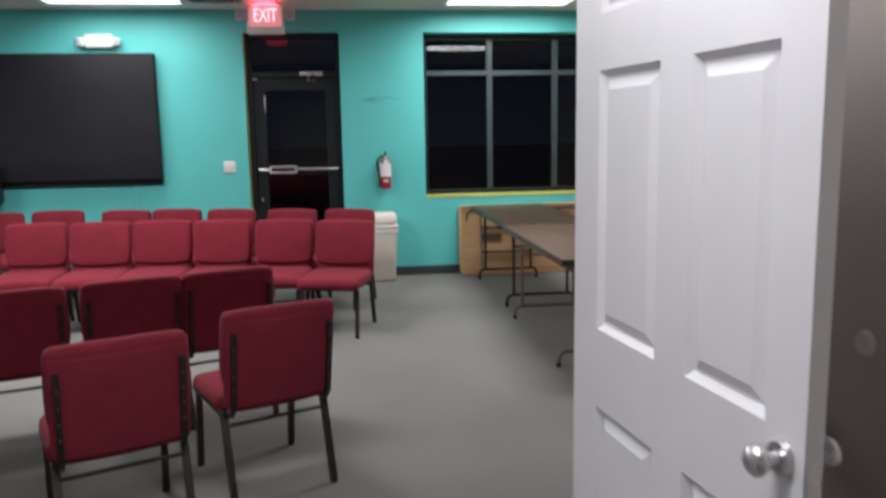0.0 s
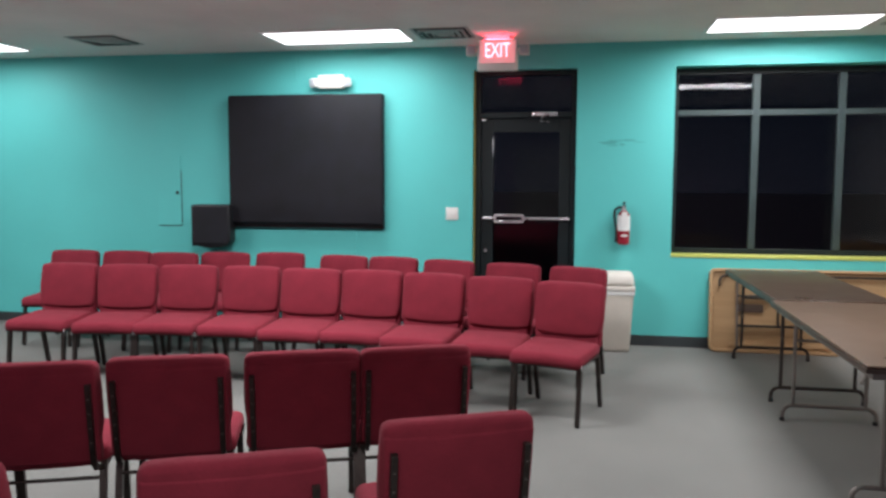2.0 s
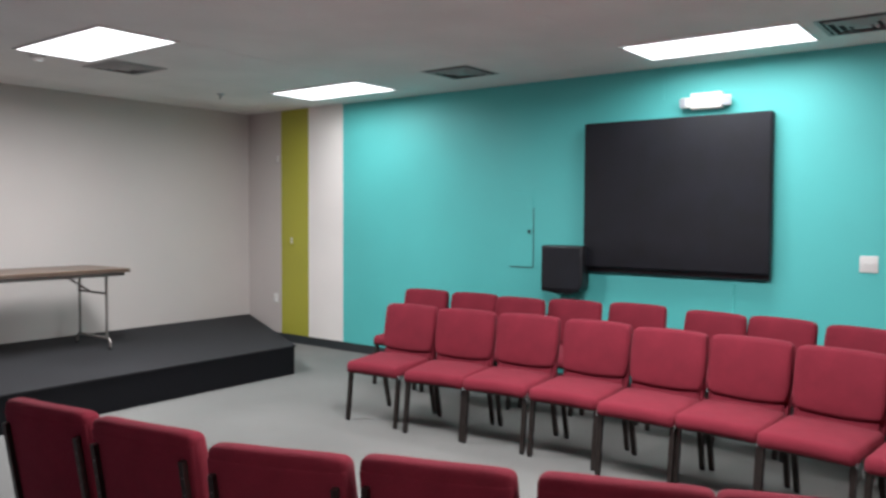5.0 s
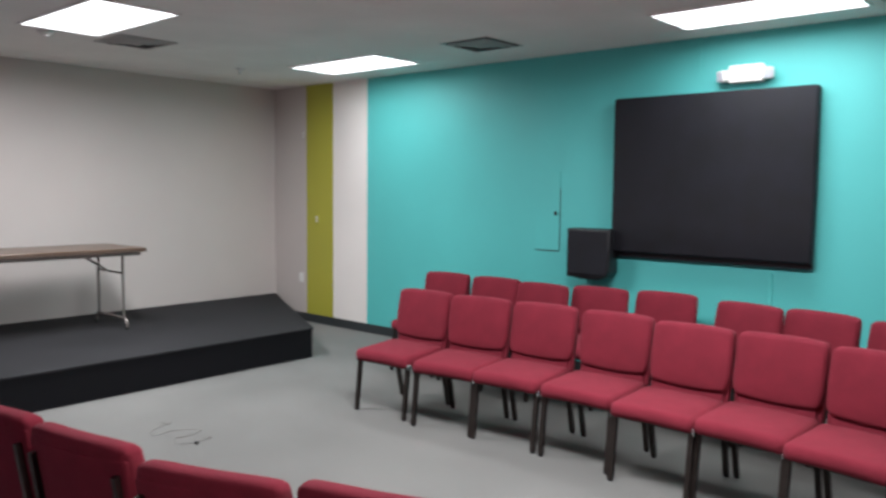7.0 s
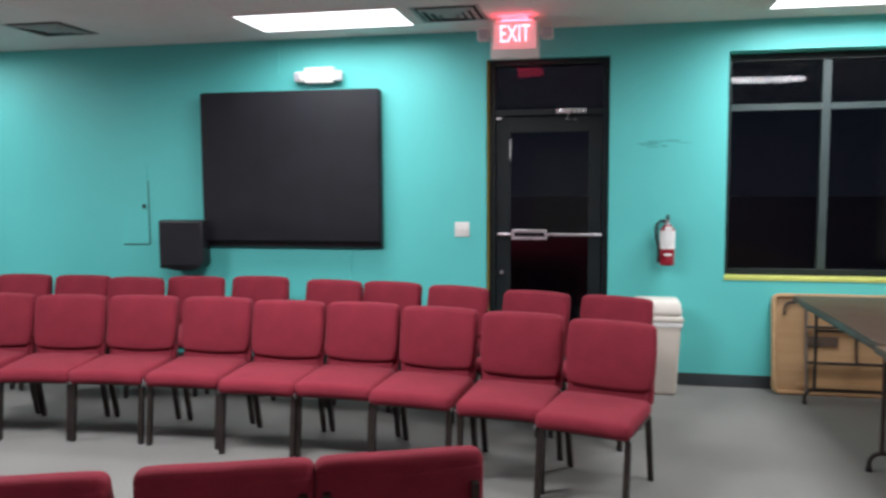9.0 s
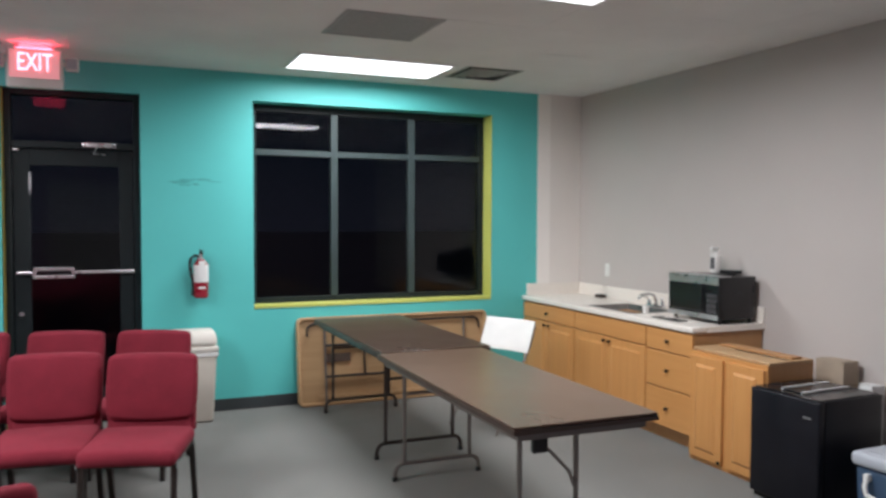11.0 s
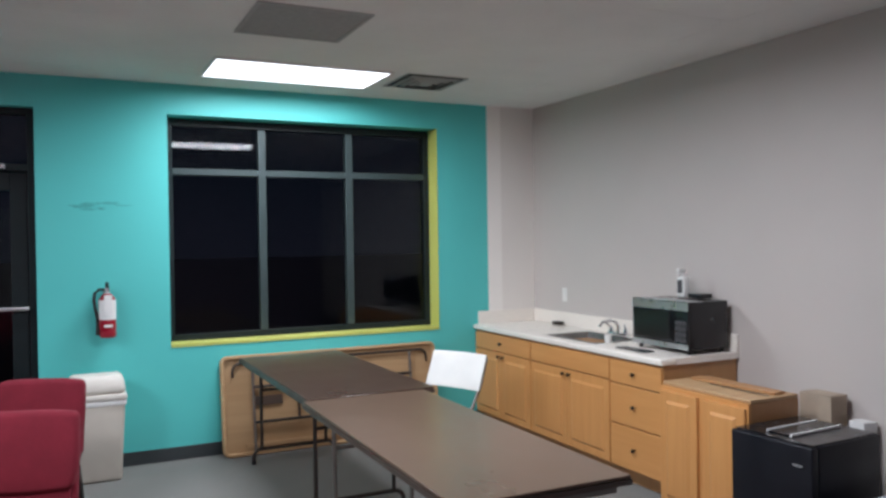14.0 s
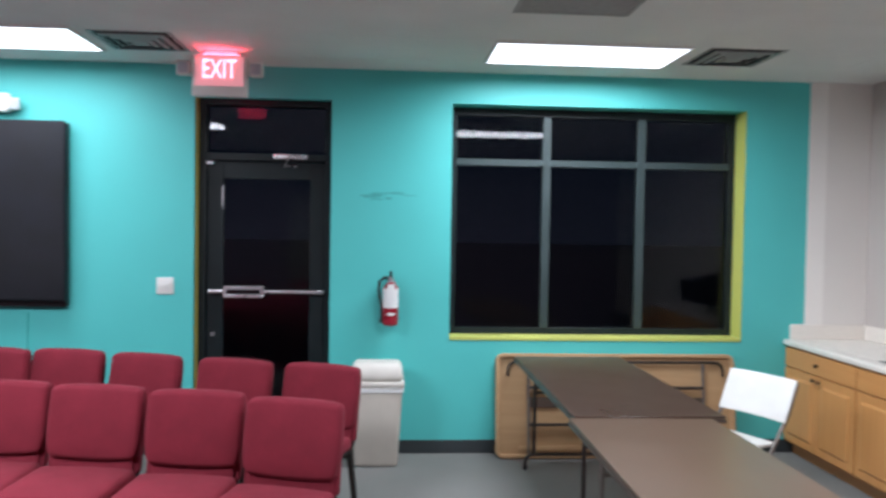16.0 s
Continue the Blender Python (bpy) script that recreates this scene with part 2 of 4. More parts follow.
EXIT_BACK = glow("red_lit_rear_face", (1.0, 0.05, 0.12), 2.5)
MW_GLASS = material("dark_door_glass", (0.008, 0.010, 0.011), 0.2, rough_vary=0.03)
ASPHALT = material("night_asphalt", (0.05, 0.05, 0.05), 0.95, scale=2, vary=0.2)

# ---- large structure ----
solid("floor", one_box(XL - 0.2, XR + 0.2, YB - 0.14, 0.16, -0.12, 0.0), CARPET, "grey-green low-pile carpet, worn and faintly stained", "floor")
solid("floor_hall", one_box(HALL[0] - 0.1, HALL[1] + 0.1, HALL[2] - 0.1, YB - 0.1405, -0.12, 0.0), CARPET, "grey carpet of the entrance hall", "floor")
solid("ground", one_box(-60, 60, 0.40, 90, -0.25, -0.15), ASPHALT, "dark asphalt outside at night", "ground")


def north_wall():
    bm = bmesh.new()
    y0, y1 = 0.0, 0.30
    for x0, x1, m in ((XL - 0.2, -6.468, 1), (-6.468, -6.0, 3), (-6.0, -5.441, 2), (-5.441, DOOR[0] - 0.03, 0),
                      (DOOR[1] + 0.01, WIN[0], 0), (WIN[1], 4.41, 0), (4.41, 4.55, 2), (4.55, XR + 0.2, 4)):
        box(bm, x0, x1, y0, y1, -0.1, H + 0.1, m=m)
    box(bm, DOOR[0] - 0.03, DOOR[1] + 0.01, y0, y1, DOOR[2], H + 0.1)
    box(bm, WIN[0], WIN[1], y0, y1, WIN[3], H + 0.1)
    box(bm, WIN[0], WIN[1], y0, y1, -0.1, WIN[2] - 0.025)
    return bm


solid("wall_north", north_wall(), [TEAL, GREY, WHITE_WALL, OLIVE, PALE_GREY], "teal painted wall with olive, white and grey stripes at its ends", "wall")
solid("wall_east", one_box(XR, XR + 0.15, YB - 0.14, -0.0005, -0.1, H + 0.1), GREY, "warm grey painted wall", "wall")
solid("wall_west", one_box(XL - 0.15, XL, YB - 0.14, -0.0005, -0.1, H + 0.1), GREY, "warm grey painted wall behind the platform", "wall")
bm = bmesh.new()
box(bm, XL, OPEN[0], YB - 0.14, YB, -0.1, H + 0.1)
box(bm, OPEN[1], XR, YB - 0.14, YB, -0.1, H + 0.1)
box(bm, OPEN[0], OPEN[1], YB - 0.14, YB, OPEN[2], H + 0.1)
solid("wall_south", bm, PLUM, "dark plum painted wall with a wide doorway", "wall")
bm = bmesh.new()
box(bm, HALL[0] - 0.1, HALL[0], HALL[2], YB - 0.141, -0.1, H + 0.1)
box(bm, HALL[1], HALL[1] + 0.1, HALL[2], YB - 0.141, -0.1, H + 0.1)
box(bm, HALL[0] - 0.1, HALL[1] + 0.1, HALL[2] - 0.1, HALL[2], -0.1, H + 0.1)
solid("wall_hall", bm, GREY, "warm grey painted wall of the entrance hall", "wall")

GX, GY = 1.935, -0.37          # ceiling grid origin
bm = bmesh.new()
box(bm, XL - 0.15, XR + 0.15, YB - 0.14, 0.3, H, H + 0.08)
box(bm, HALL[0] - 0.1, HALL[1] + 0.1, HALL[2] - 0.1, YB - 0.141, H, H + 0.08)
k = GX - 1.22 * 7
while k < XR:
    if k > XL:
        box(bm, k - 0.010, k + 0.010, YB, 0.0, H - 0.0016, H - 0.0003)
    k += 1.22
k = GY
while k > YB:
    box(bm, XL, XR, k - 0.010, k + 0.010, H - 0.0012, H - 0.0003)
    k -= 0.61
solid("ceiling", bm, CEIL, "off-white suspended ceiling of large mineral tiles", "ceiling")


def baseboard(name, x0, x1, y0, y1):
    solid(name, one_box(x0, x1, y0, y1, 0.0, 0.098, bevel=0.004, segs=1), RUBBER, "charcoal vinyl baseboard", "baseboard")


baseboard("baseboard_1", XL, DOOR[0] - 0.035, -0.010, -0.0004)
baseboard("baseboard_2", DOOR[1] + 0.012, XR, -0.010, -0.0004)
baseboard("baseboard_3", XR - 0.010, XR - 0.0004, YB, -0.0108)
baseboard("baseboard_4", XL + 0.0004, XL + 0.010, YB, -0.0108)


# ---- exit door and window ----
def exit_door():
    x0, x1, z1 = DOOR
    x0 -= 0.028
    x1 += 0.008
    ob = thing("door_1", pose(0, 0, 0), "black aluminium glass exit door with a transom and panic bar, closed", "door")
    ob["kind"] = "structure"
    yf = 0.07
    bm = bmesh.new()
    box(bm, x0, x0 + 0.05, yf, yf + 0.11, 0, z1, 0.003, 1)
    box(bm, x1 - 0.045, x1, yf, yf + 0.11, 0, z1, 0.003, 1)
    box(bm, x0 + 0.05, x1 - 0.045, yf, yf + 0.11, z1 - 0.045, z1, 0.003, 1)
    box(bm, x0 + 0.05, x1 - 0.045, yf, yf + 0.11, 2.085, 2.135, 0.003, 1)
    part("frame", bm, FRAME, ob)
    part("casing_edge", one_box(x0 - 0.012, x0 + 0.001, 0.0, yf - 0.001, 0, z1 - 0.001), wood_edge, ob, "thin yellow-brown painted jamb edge")
    leaf = part("door_leaf", leaf_frame(x0 + 0.053, x1 - 0.048, yf + 0.03), FRAME, ob)
    part("pane", one_box(x0 + 0.165, x1 - 0.150, yf + 0.048, yf + 0.056, 0.248, 1.957), PANE, leaf)
    part("transom_pane", one_box(x0 + 0.051, x1 - 0.046, yf + 0.05, yf + 0.058, 2.136, z1 - 0.046), PANE, ob)
    bar = bmesh.new()
    box(bar, 0.045, 0.862, 0.035, 0.062, 1.138, 1.162, 0.006, 2)
    part("panic_bar", bar, STEEL, leaf, "brushed aluminium push bar")
    bx = bmesh.new()
    box(bx, 0.160, 0.437, 0.016, 0.064, 1.166, 1.190, 0.004, 1)
    box(bx, 0.160, 0.437, 0.016, 0.064, 1.108, 1.132, 0.004, 1)
    box(bx, 0.160, 0.180, 0.018, 0.064, 1.132, 1.166)
    box(bx, 0.417, 0.437, 0.018, 0.064, 1.132, 1.166)
    part("latch_case", bx, STEEL, leaf)
    part("case_slot", one_box(0.181, 0.416, 0.026, 0.034, 1.133, 1.165), BLACK_GLOSS, leaf)
    cl = bmesh.new()
    box(cl, 0.50, 0.735, 0.02, 0.075, 2.095, 2.13, 0.006, 2)
    part("door_closer", cl, STEEL, ob, "aluminium overhead door closer")
    arm = bmesh.new()
    tube(arm, [(0.60, 0.03, 2.092), (0.58, 0.05, 2.05), (0.66, 0.06, 2.045)], 0.008)
    part("closer_arm", arm, STEEL, ob)
    part("lock_cylinder", cyl(bmesh.new(), (0.072, 0.088, 0.84), (0.072, 0.101, 0.84), 0.016, 0.014), STEEL, leaf)
    part("pivot", one_box(0.03, 0.075, 0.05, 0.1, 2.055, 2.075, 0.003, 1), STEEL, leaf)
    # steel bar added in place of a bright vertical reflection by the glass
    part("pull_handle", tube(bmesh.new(), [(0.142, 0.10, 1.74), (0.142, 0.072, 1.75), (0.142, 0.072, 1.89), (0.142, 0.10, 1.90)], 0.007), STEEL, leaf)
    part("threshold", one_box(x0 + 0.051, x1 - 0.046, 0.04, 0.2, 0.0, 0.012), STEEL, ob)


def leaf_frame(x0, x1, y):
    bm = bmesh.new()
    box(bm, x0, x0 + 0.115, y, y + 0.045, 0.012, 2.078, 0.003, 1)
    box(bm, x1 - 0.105, x1, y, y + 0.045, 0.012, 2.078, 0.003, 1)
    box(bm, x0 + 0.115, x1 - 0.105, y, y + 0.045, 1.955, 2.078, 0.003, 1)
    box(bm, x0 + 0.115, x1 - 0.105, y, y + 0.045, 0.012, 0.25, 0.003, 1)
    return bm


wood_edge = material("yellow_brown_edge", (0.42, 0.36, 0.08), 0.5, scale=8, vary=0.1)
exit_door()


def big_window():
    x0, x1, z0, z1 = WIN
    ob = thing("window_1", pose(0, 0, 0), "wide dark window with grey-green mullions, night outside", "window")
    ob["kind"] = "structure"
    yf, yb = 0.165, 0.235
    e = 0.002
    fr = bmesh.new()
    box(fr, x0 + e, x0 + 0.05, yf, yb, z0, z1 - e, 0.003, 1)
    box(fr, x1 - 0.05, x1 - 0.004, yf, yb, z0, z1 - e, 0.003, 1)
    box(fr, x0 + 0.05, x1 - 0.05, yf, yb, z1 - 0.06, z1 - e, 0.003, 1)
    box(fr, x0 + 0.05, x1 - 0.05, yf, yb, z0 + 0.001, z0 + 0.05, 0.003, 1)
    part("window_frame", fr, FRAME, ob)
    xs = (x0 + 0.05, 2.487, 3.203, x1 - 0.05)
    for x in xs[1:3]:
        part("mullion", one_box(x - 0.03, x + 0.03, yf - 0.004, yb, z0 + 0.05, z1 - 0.06, 0.003, 1), MULLION, ob)
    for a, b in zip(xs, xs[1:]):
        l, r = a + (0.03 if a != xs[0] else 0), b - (0.03 if b != xs[3] else 0)
        part("transom_bar", one_box(l, r, yf - 0.002, yb, 2.093, 2.143, 0.003, 1), MULLION, ob)
        part("pane", one_box(l - 0.005, r + 0.005, yf + 0.03, yf + 0.036, z0 + 0.045, 2.097), PANE, ob)
        part("pane", one_box(l - 0.005, r + 0.005, yf + 0.03, yf + 0.036, 2.140, z1 - 0.055), PANE, ob)
    part("window_sill", one_box(x0 + 0.001, x1 - 0.001, -0.006, 0.30, z0 - 0.0245, z0, 0.003, 1), YELLOW, ob, "yellow-green painted sill")
    part("jamb", one_box(x1 - 0.003, x1 + 0.0005, -0.004, yf, z0 + 0.001, z1 - 0.001), YELLOW, ob, "yellow-green painted reveal")


big_window()


# ---- entrance door leaf, standing open into the hall ----
def panel_door():
    hx, hy = 1.497, -6.225
    ang = math.degrees(math.atan2(0.108, 0.90))
    ob = thing("door_2", pose(hx, hy, 0.012, 0, 0, 0) @ pose(0, 0, 0, 0, 0, ang), "white six-panel interior door, standing wide open", "door")
    ob["kind"] = "structure"
    W, HT, T = 0.885, 2.03, 0.035

    def slab():
        # stiles and rails; local x is the thickness, -y runs from hinge to latch
        bm = bmesh.new()
        cols = ((0.135, 0.415), (0.535, 0.785))
        rows = ((0.21, 0.80), (1.0, 1.625), (1.755, 1.93))
        for a, b in ((0, 0.135), (0.415, 0.535), (0.785, W)):
            box(bm, 0, T, -b, -a, 0, HT)
        zs = (0, 0.21, 0.80, 1.0, 1.625, 1.755, 1.93, HT)
        for c in cols:
            for a, b in zip(zs[::2], zs[1::2]):
                box(bm, 0, T, -c[1], -c[0], a, b)
        return bm, cols, rows

    bm, cols, rows = slab()
    leaf = part("door_leaf", bm, PAINTED_WHITE, ob)
    for c in cols:
        for r in rows:
            for side in (0, 1):
                pb = bmesh.new()
                xs = [0.0005, 0.014, 0.014, 0.003] if side == 0 else [T - 0.0005, T - 0.014, T - 0.014, T - 0.003]
                ins = [0.0, 0.016, 0.022, 0.046]
                rings = [[pb.verts.new((x, -y, z)) for y, z in ((c[0] + i, r[0] + i), (c[1] - i, r[0] + i), (c[1] - i, r[1] - i), (c[0] + i, r[1] - i))] for x, i in zip(xs, ins)]
                for A, B in zip(rings, rings[1:]):
                    for j in range(4):
                        pb.faces.new((A[j], A[(j + 1) % 4], B[(j + 1) % 4], B[j]))
                pb.faces.new(rings[-1])
                bmesh.ops.recalc_face_normals(pb, faces=pb.faces)
                if side == 0:
                    for f in pb.faces:
                        if f.normal.x > 0:
                            f.normal_flip()
                part("panel", pb, PAINTED_WHITE, leaf, angle=12)
    for s, x in ((-1, 0.0), (1, T)):
        kb = bmesh.new()
        cyl(kb, (x, -0.835, 0.955), (x + s * 0.012, -0.835, 0.955), 0.030, 0.027, 20)
        cyl(kb, (x + s * 0.012, -0.835, 0.955), (x + s * 0.04, -0.835, 0.955), 0.012, 0.014, 14)
        bmesh.ops.create_uvsphere(kb, u_segments=16, v_segments=10, radius=0.027, matrix=Matrix.Translation((x + s * 0.050, -0.835, 0.955)) @ Matrix.Diagonal((0.72, 1, 1, 1)))
        part("door_knob", kb, STEEL, leaf, "satin chrome round knob")
    part("latch_plate", one_box(0.006, T - 0.006, -W - 0.0015, -W + 0.001, 0.90, 0.96), STEEL, leaf)
    for z in (0.25, 1.0, 1.8):
        part("hinge", box(cyl(bmesh.new(), (0.03, 0.008, z), (0.03, 0.008, z + 0.09), 0.007, n=10), 0.03, 0.066, 0.010, 0.013, z, z + 0.09), STEEL, ob)


panel_door()


# ---- ceiling fixtures ----
def troffer(x, y, label="recessed fluorescent ceiling light with a glowing prismatic diffuser"):
    ob = thing("ceiling_light", pose(x, y, H), label, "ceiling light", "fluorescent ceiling lights")
    fr = bmesh.new()
    w, d = 0.605, 0.300
    box(fr, -w, w, -d, -d + 0.018, -0.014, -0.001)
    box(fr, -w, w, d - 0.018, d, -0.014, -0.001)
    box(fr, -w, -w + 0.018, -d + 0.018, d - 0.018, -0.014, -0.001)
    box(fr, w - 0.018, w, -d + 0.018, d - 0.018, -0.014, -0.001)
    part("frame", fr, PLASTIC_W, ob)
    part("diffuser", one_box(-w + 0.018, w - 0.018, -d + 0.018, d - 0.018, -0.010, -0.002), DIFFUSER, ob)
    return ob


def tube_lamp(x, y, power):
    la = bpy.data.lights.new("fluorescent_tubes", "AREA")
    la.shape, la.size, la.size_y = "RECTANGLE", 1.16, 0.55
    la.energy, la.color, la.spread = LAMP_POWER * power, PANEL_TINT, radians(174)
    o = new("fluorescent_tubes", la)
    o.matrix_basis = pose(x, y, H - 0.016)


first = troffer(GX + 0.61, GY - 0.305)
tube_lamp(GX + 0.61, GY - 0.305, 0.78)
for x, y, w in ((GX - 3.05, GY - 0.305, 0.41), (GX - 6.79, GY - 0.365, 0.24), (GX + 0.61, GY - 2.745, 1.15), (GX - 3.05, GY - 2.745, 1.70), (GX - 6.67, GY - 2.87, 1.75), (0.75, -7.10, 0.72)):
    copy_thing(first, pose(x, y, H))
    tube_lamp(x, y, w)


def diffuser_vent(x, y, back, label="square grey louvred ceiling air vent"):
    ob = thing("ceiling_vent", pose(x, y, H), label, "air vent", "ceiling vents")
    part("backing", one_box(-0.215, 0.215, -0.215, 0.215, -0.004, -0.001), back, ob)
    for i, (r, z) in enumerate(((0.24, -0.006), (0.19, -0.011), (0.14, -0.015), (0.09, -0.018))):
        bm = bmesh.new()
        a, b = r, r - 0.020
        vo = [bm.verts.new((sx * a, sy * a, z)) for sx, sy in ((-1, -1), (1, -1), (1, 1), (-1, 1))]
        vi = [bm.verts.new((sx * b, sy * b, z + 0.005 - (0.012 if i else 0))) for sx, sy in ((-1, -1), (1, -1), (1, 1), (-1, 1))]
        vt = [bm.verts.new((sx * a, sy * a, -0.001)) for sx, sy in ((-1, -1), (1, -1), (1, 1), (-1, 1))]
        for j in range(4):
            q = (j + 1) % 4
            bm.faces.new((vo[j], vo[q], vi[q], vi[j]))
            bm.faces.new((vt[j], vt[q], vo[q], vo[j]))
        bmesh.ops.recalc_face_normals(bm, faces=bm.faces)
        part("slat" if i else "frame", bm, VENT, ob)
    part("core", one_box(-0.05, 0.05, -0.05, 0.05, -0.022, -0.004, 0.004, 1), VENT, ob)
    return ob


v = diffuser_vent(3.49, -0.73, VENT_DARK)
# same vent type; pale backing paints in the brighter light it stands in
diffuser_vent(-5.38, -2.62, VENT, "square louvred ceiling air vent, brighter light painted into its pale backing")
for x, y in ((-0.205, -0.67), (-3.25, -0.80)):
    copy_thing(v, pose(x, y, H))

ob = thing("return_grille", pose(GX + 0.305, GY - 1.525, H), "dusty grey perforated return air grille in the ceiling", "air vent")
fr = bmesh.new()
for a in (-1, 1):
    box(fr, -0.30, 0.30, a * 0.29 - 0.01, a * 0.29 + 0.01, -0.008, -0.001)
    box(fr, a * 0.29 - 0.01, a * 0.29 + 0.01, -0.28, 0.28, -0.008, -0.001)
part("frame", fr, VENT, ob)
part("perforated_sheet", one_box(-0.28, 0.28, -0.28, 0.28, -0.005, -0.001), GRILLE, ob)


def detector(x, y, label, r=0.06):
    ob = thing("smoke_detector", pose(x, y, H), label, "detector")
    bm = bmesh.new()
    cyl(bm, (0, 0, -0.001), (0, 0, -0.018), r, r * 0.98, 24)
    cyl(bm, (0, 0, -0.018), (0, 0, -0.04), r * 0.85, r * 0.55, 24)
    part("body", bm, PLASTIC_W, ob)


detector(-5.50, -3.276, "white round smoke detector on the ceiling")
ob = thing("sprinkler", pose(-5.93, -1.26, H), "small metal fire sprinkler head in the ceiling", "sprinkler")
part("escutcheon", cyl(bmesh.new(), (0, 0, -0.001), (0, 0, -0.012), 0.04, 0.036, 20), STEEL, ob)
bm = cyl(bmesh.new(), (0, 0, -0.012), (0, 0, -0.05), 0.012, 0.009, 12)
part("head", cyl(bm, (0, 0, -0.05), (0, 0, -0.054), 0.02, 0.02, 16), STEEL, ob)


# ---- exit sign and emergency light ----
def text_mesh(name, body, size, depth, m, material_, parent):
    cu = bpy.data.curves.new(name, "FONT")
    cu.body, cu.size, cu.extrude, cu.align_x, cu.align_y = body, size, depth, "CENTER", "CENTER"
    tmp = bpy.data.objects.new(name, cu)
    me = bpy.data.meshes.new_from_object(tmp)
    bpy.data.objects.remove(tmp)
    me.transform(m)
    me.materials.clear()
    me.materials.append(material_)
    ob_ = new(name, me)
    ob_.parent = parent
    return ob_


def lamp_head(parent, x, z, s):
    bm = bmesh.new()
    cyl(bm, (x, 0, z), (x + s * 0.02, -0.005, z), 0.014, 0.014, 12)
    box(bm, x + s * 0.012, x + s * 0.098, -0.04, 0.03, z - 0.045, z + 0.045, 0.014, 3)
    h = part("lamp_head", bm, PLASTIC_W, parent)
    part("lens", one_box(x + s * 0.022, x + s * 0.088, -0.044, -0.0405, z - 0.034, z + 0.034, 0.002, 1), LID, h)


def exit_sign():
    ob = thing("exit_sign", pose(0.237, -0.485, 2.44), "white exit sign with glowing red letters hung from the ceiling", "exit sign")
    part("housing", one_box(-0.172, 0.172, -0.035, 0.035, 0.0, 0.262, 0.008, 2), PLASTIC_W, ob)
    part("canopy", one_box(-0.10, 0.10, 0.0, 0.03, 0.262, 0.2985, 0.004, 1), PLASTIC_W, ob)
    part("sign_face", one_box(-0.150, 0.150, -0.0395, -0.0352, 0.065, 0.250), EXIT_FACE, ob, "white translucent sign face")
    t = text_mesh("letters", "EXIT", 0.172, 0.002, pose(0, -0.0425, 0.165, 90, 0, 0) @ Matrix.Diagonal((0.62, 1, 1, 1)), EXIT_RED, ob)
    tagged(t, "glowing red letters")
    part("rear_face", one_box(-0.115, 0.115, 0.0352, 0.039, 0.025, 0.155), EXIT_BACK, ob, "red-lit rear sign face")
    part("light_slot", one_box(-0.12, 0.12, -0.026, -0.008, 0.2623, 0.265), EXIT_TOP, ob)
    lamp_head(ob, 0.172, 0.175, 1)
    lamp_head(ob, -0.172, 0.175, -1)


exit_sign()
ob = thing("emergency_light", pose(-1.397, -0.0005, 2.43), "white twin-head emergency light on the wall", "emergency light")
part("housing", one_box(-0.125, 0.125, -0.070, 0.0, -0.062, 0.068, 0.014, 3), PLASTIC_W, ob)
for s in (-1, 1):
    bm = one_box(-0.036, 0.036, -0.04, 0.04, -0.042, 0.042, 0.016, 3)
    hd = part("lamp_head", place(bm, pose(s * 0.160, -0.055, -0.006, 8, 0, s * 22)), PLASTIC_W, ob)
    part("lens", place(one_box(-0.028, 0.028, -0.0445, -0.0405, -0.034, 0.034, 0.002, 1), pose(s * 0.160, -0.055, -0.006, 8, 0, s * 22)), LID, hd)
ob = thing("wall_conduit", pose(-1.763, -0.0005, 2.47), "thin teal painted cable raceway above the board", "conduit")
part("raceway", one_box(-0.007, 0.007, -0.010, 0.0, 0.0, 0.262, 0.002, 1), TEAL, ob)


# ---- wall things ----
def wall_board():
    ob = thing("wall_board", pose(-1.657, -0.0005, 1.66), "large matt black framed board on the teal wall", "board")
    part("back_frame", one_box(-0.77, 0.770, -0.055, 0.0, -0.621, 0.645, 0.006, 2), BLACK_FRAME, ob)
    bm = pad(1.55, 0.05, 1.235, 0.022, cuts=1)
    part("front_panel", place(bm, Matrix.Translation((0.003, -0.0815, 0.037))), BLACK, ob)


wall_board()
ob = thing("speaker", pose(-2.585, -0.0005, 0.855), "small black loudspeaker on a wall bracket", "loudspeaker")
bm = bmesh.new()
prof = [(-0.20, 0.0), (-0.20, 0.405), (0.20, 0.405), (0.20, 0.06), (0.17, 0.015), (0.10, -0.012), (-0.06, -0.015), (-0.15, 0.0)]
a = [bm.verts.new((x, -0.20, z)) for x, z in prof]
b = [bm.verts.new((x * 0.9, -0.03, z)) for x, z in prof]
bm.faces.new(a)
bm.faces.new(b[::-1])
for i in range(len(prof)):
    j = (i + 1) % len(prof)
    bm.faces.new((a[j], a[i], b[i], b[j]))
bmesh.ops.recalc_face_normals(bm, faces=bm.faces)
bmesh.ops.bevel(bm, geom=list(bm.edges), offset=0.008, segments=2, affect="EDGES", profile=0.5)
part("cabinet", bm, BLACK_FRAME, ob)
part("grille", one_box(-0.18, 0.18, -0.207, -0.201, 0.03, 0.385, 0.003, 1), BLACK, ob)
part("bracket", one_box(-0.05, 0.05, -0.03, 0.0, 0.1, 0.3), BLACK_FRAME, ob)

ob = thing("access_panel", pose(-3.115, -0.0005, 1.39), "teal painted electrical access panel with a dark latch", "access panel")
part("door", one_box(-0.125, 0.125, -0.006, 0.0, -0.345, 0.345, 0.002, 1), TEAL, ob)
part("latch", one_box(0.075, 0.102, -0.018, -0.0065, -0.035, 0.0, 0.003, 1), GLIDE, ob)
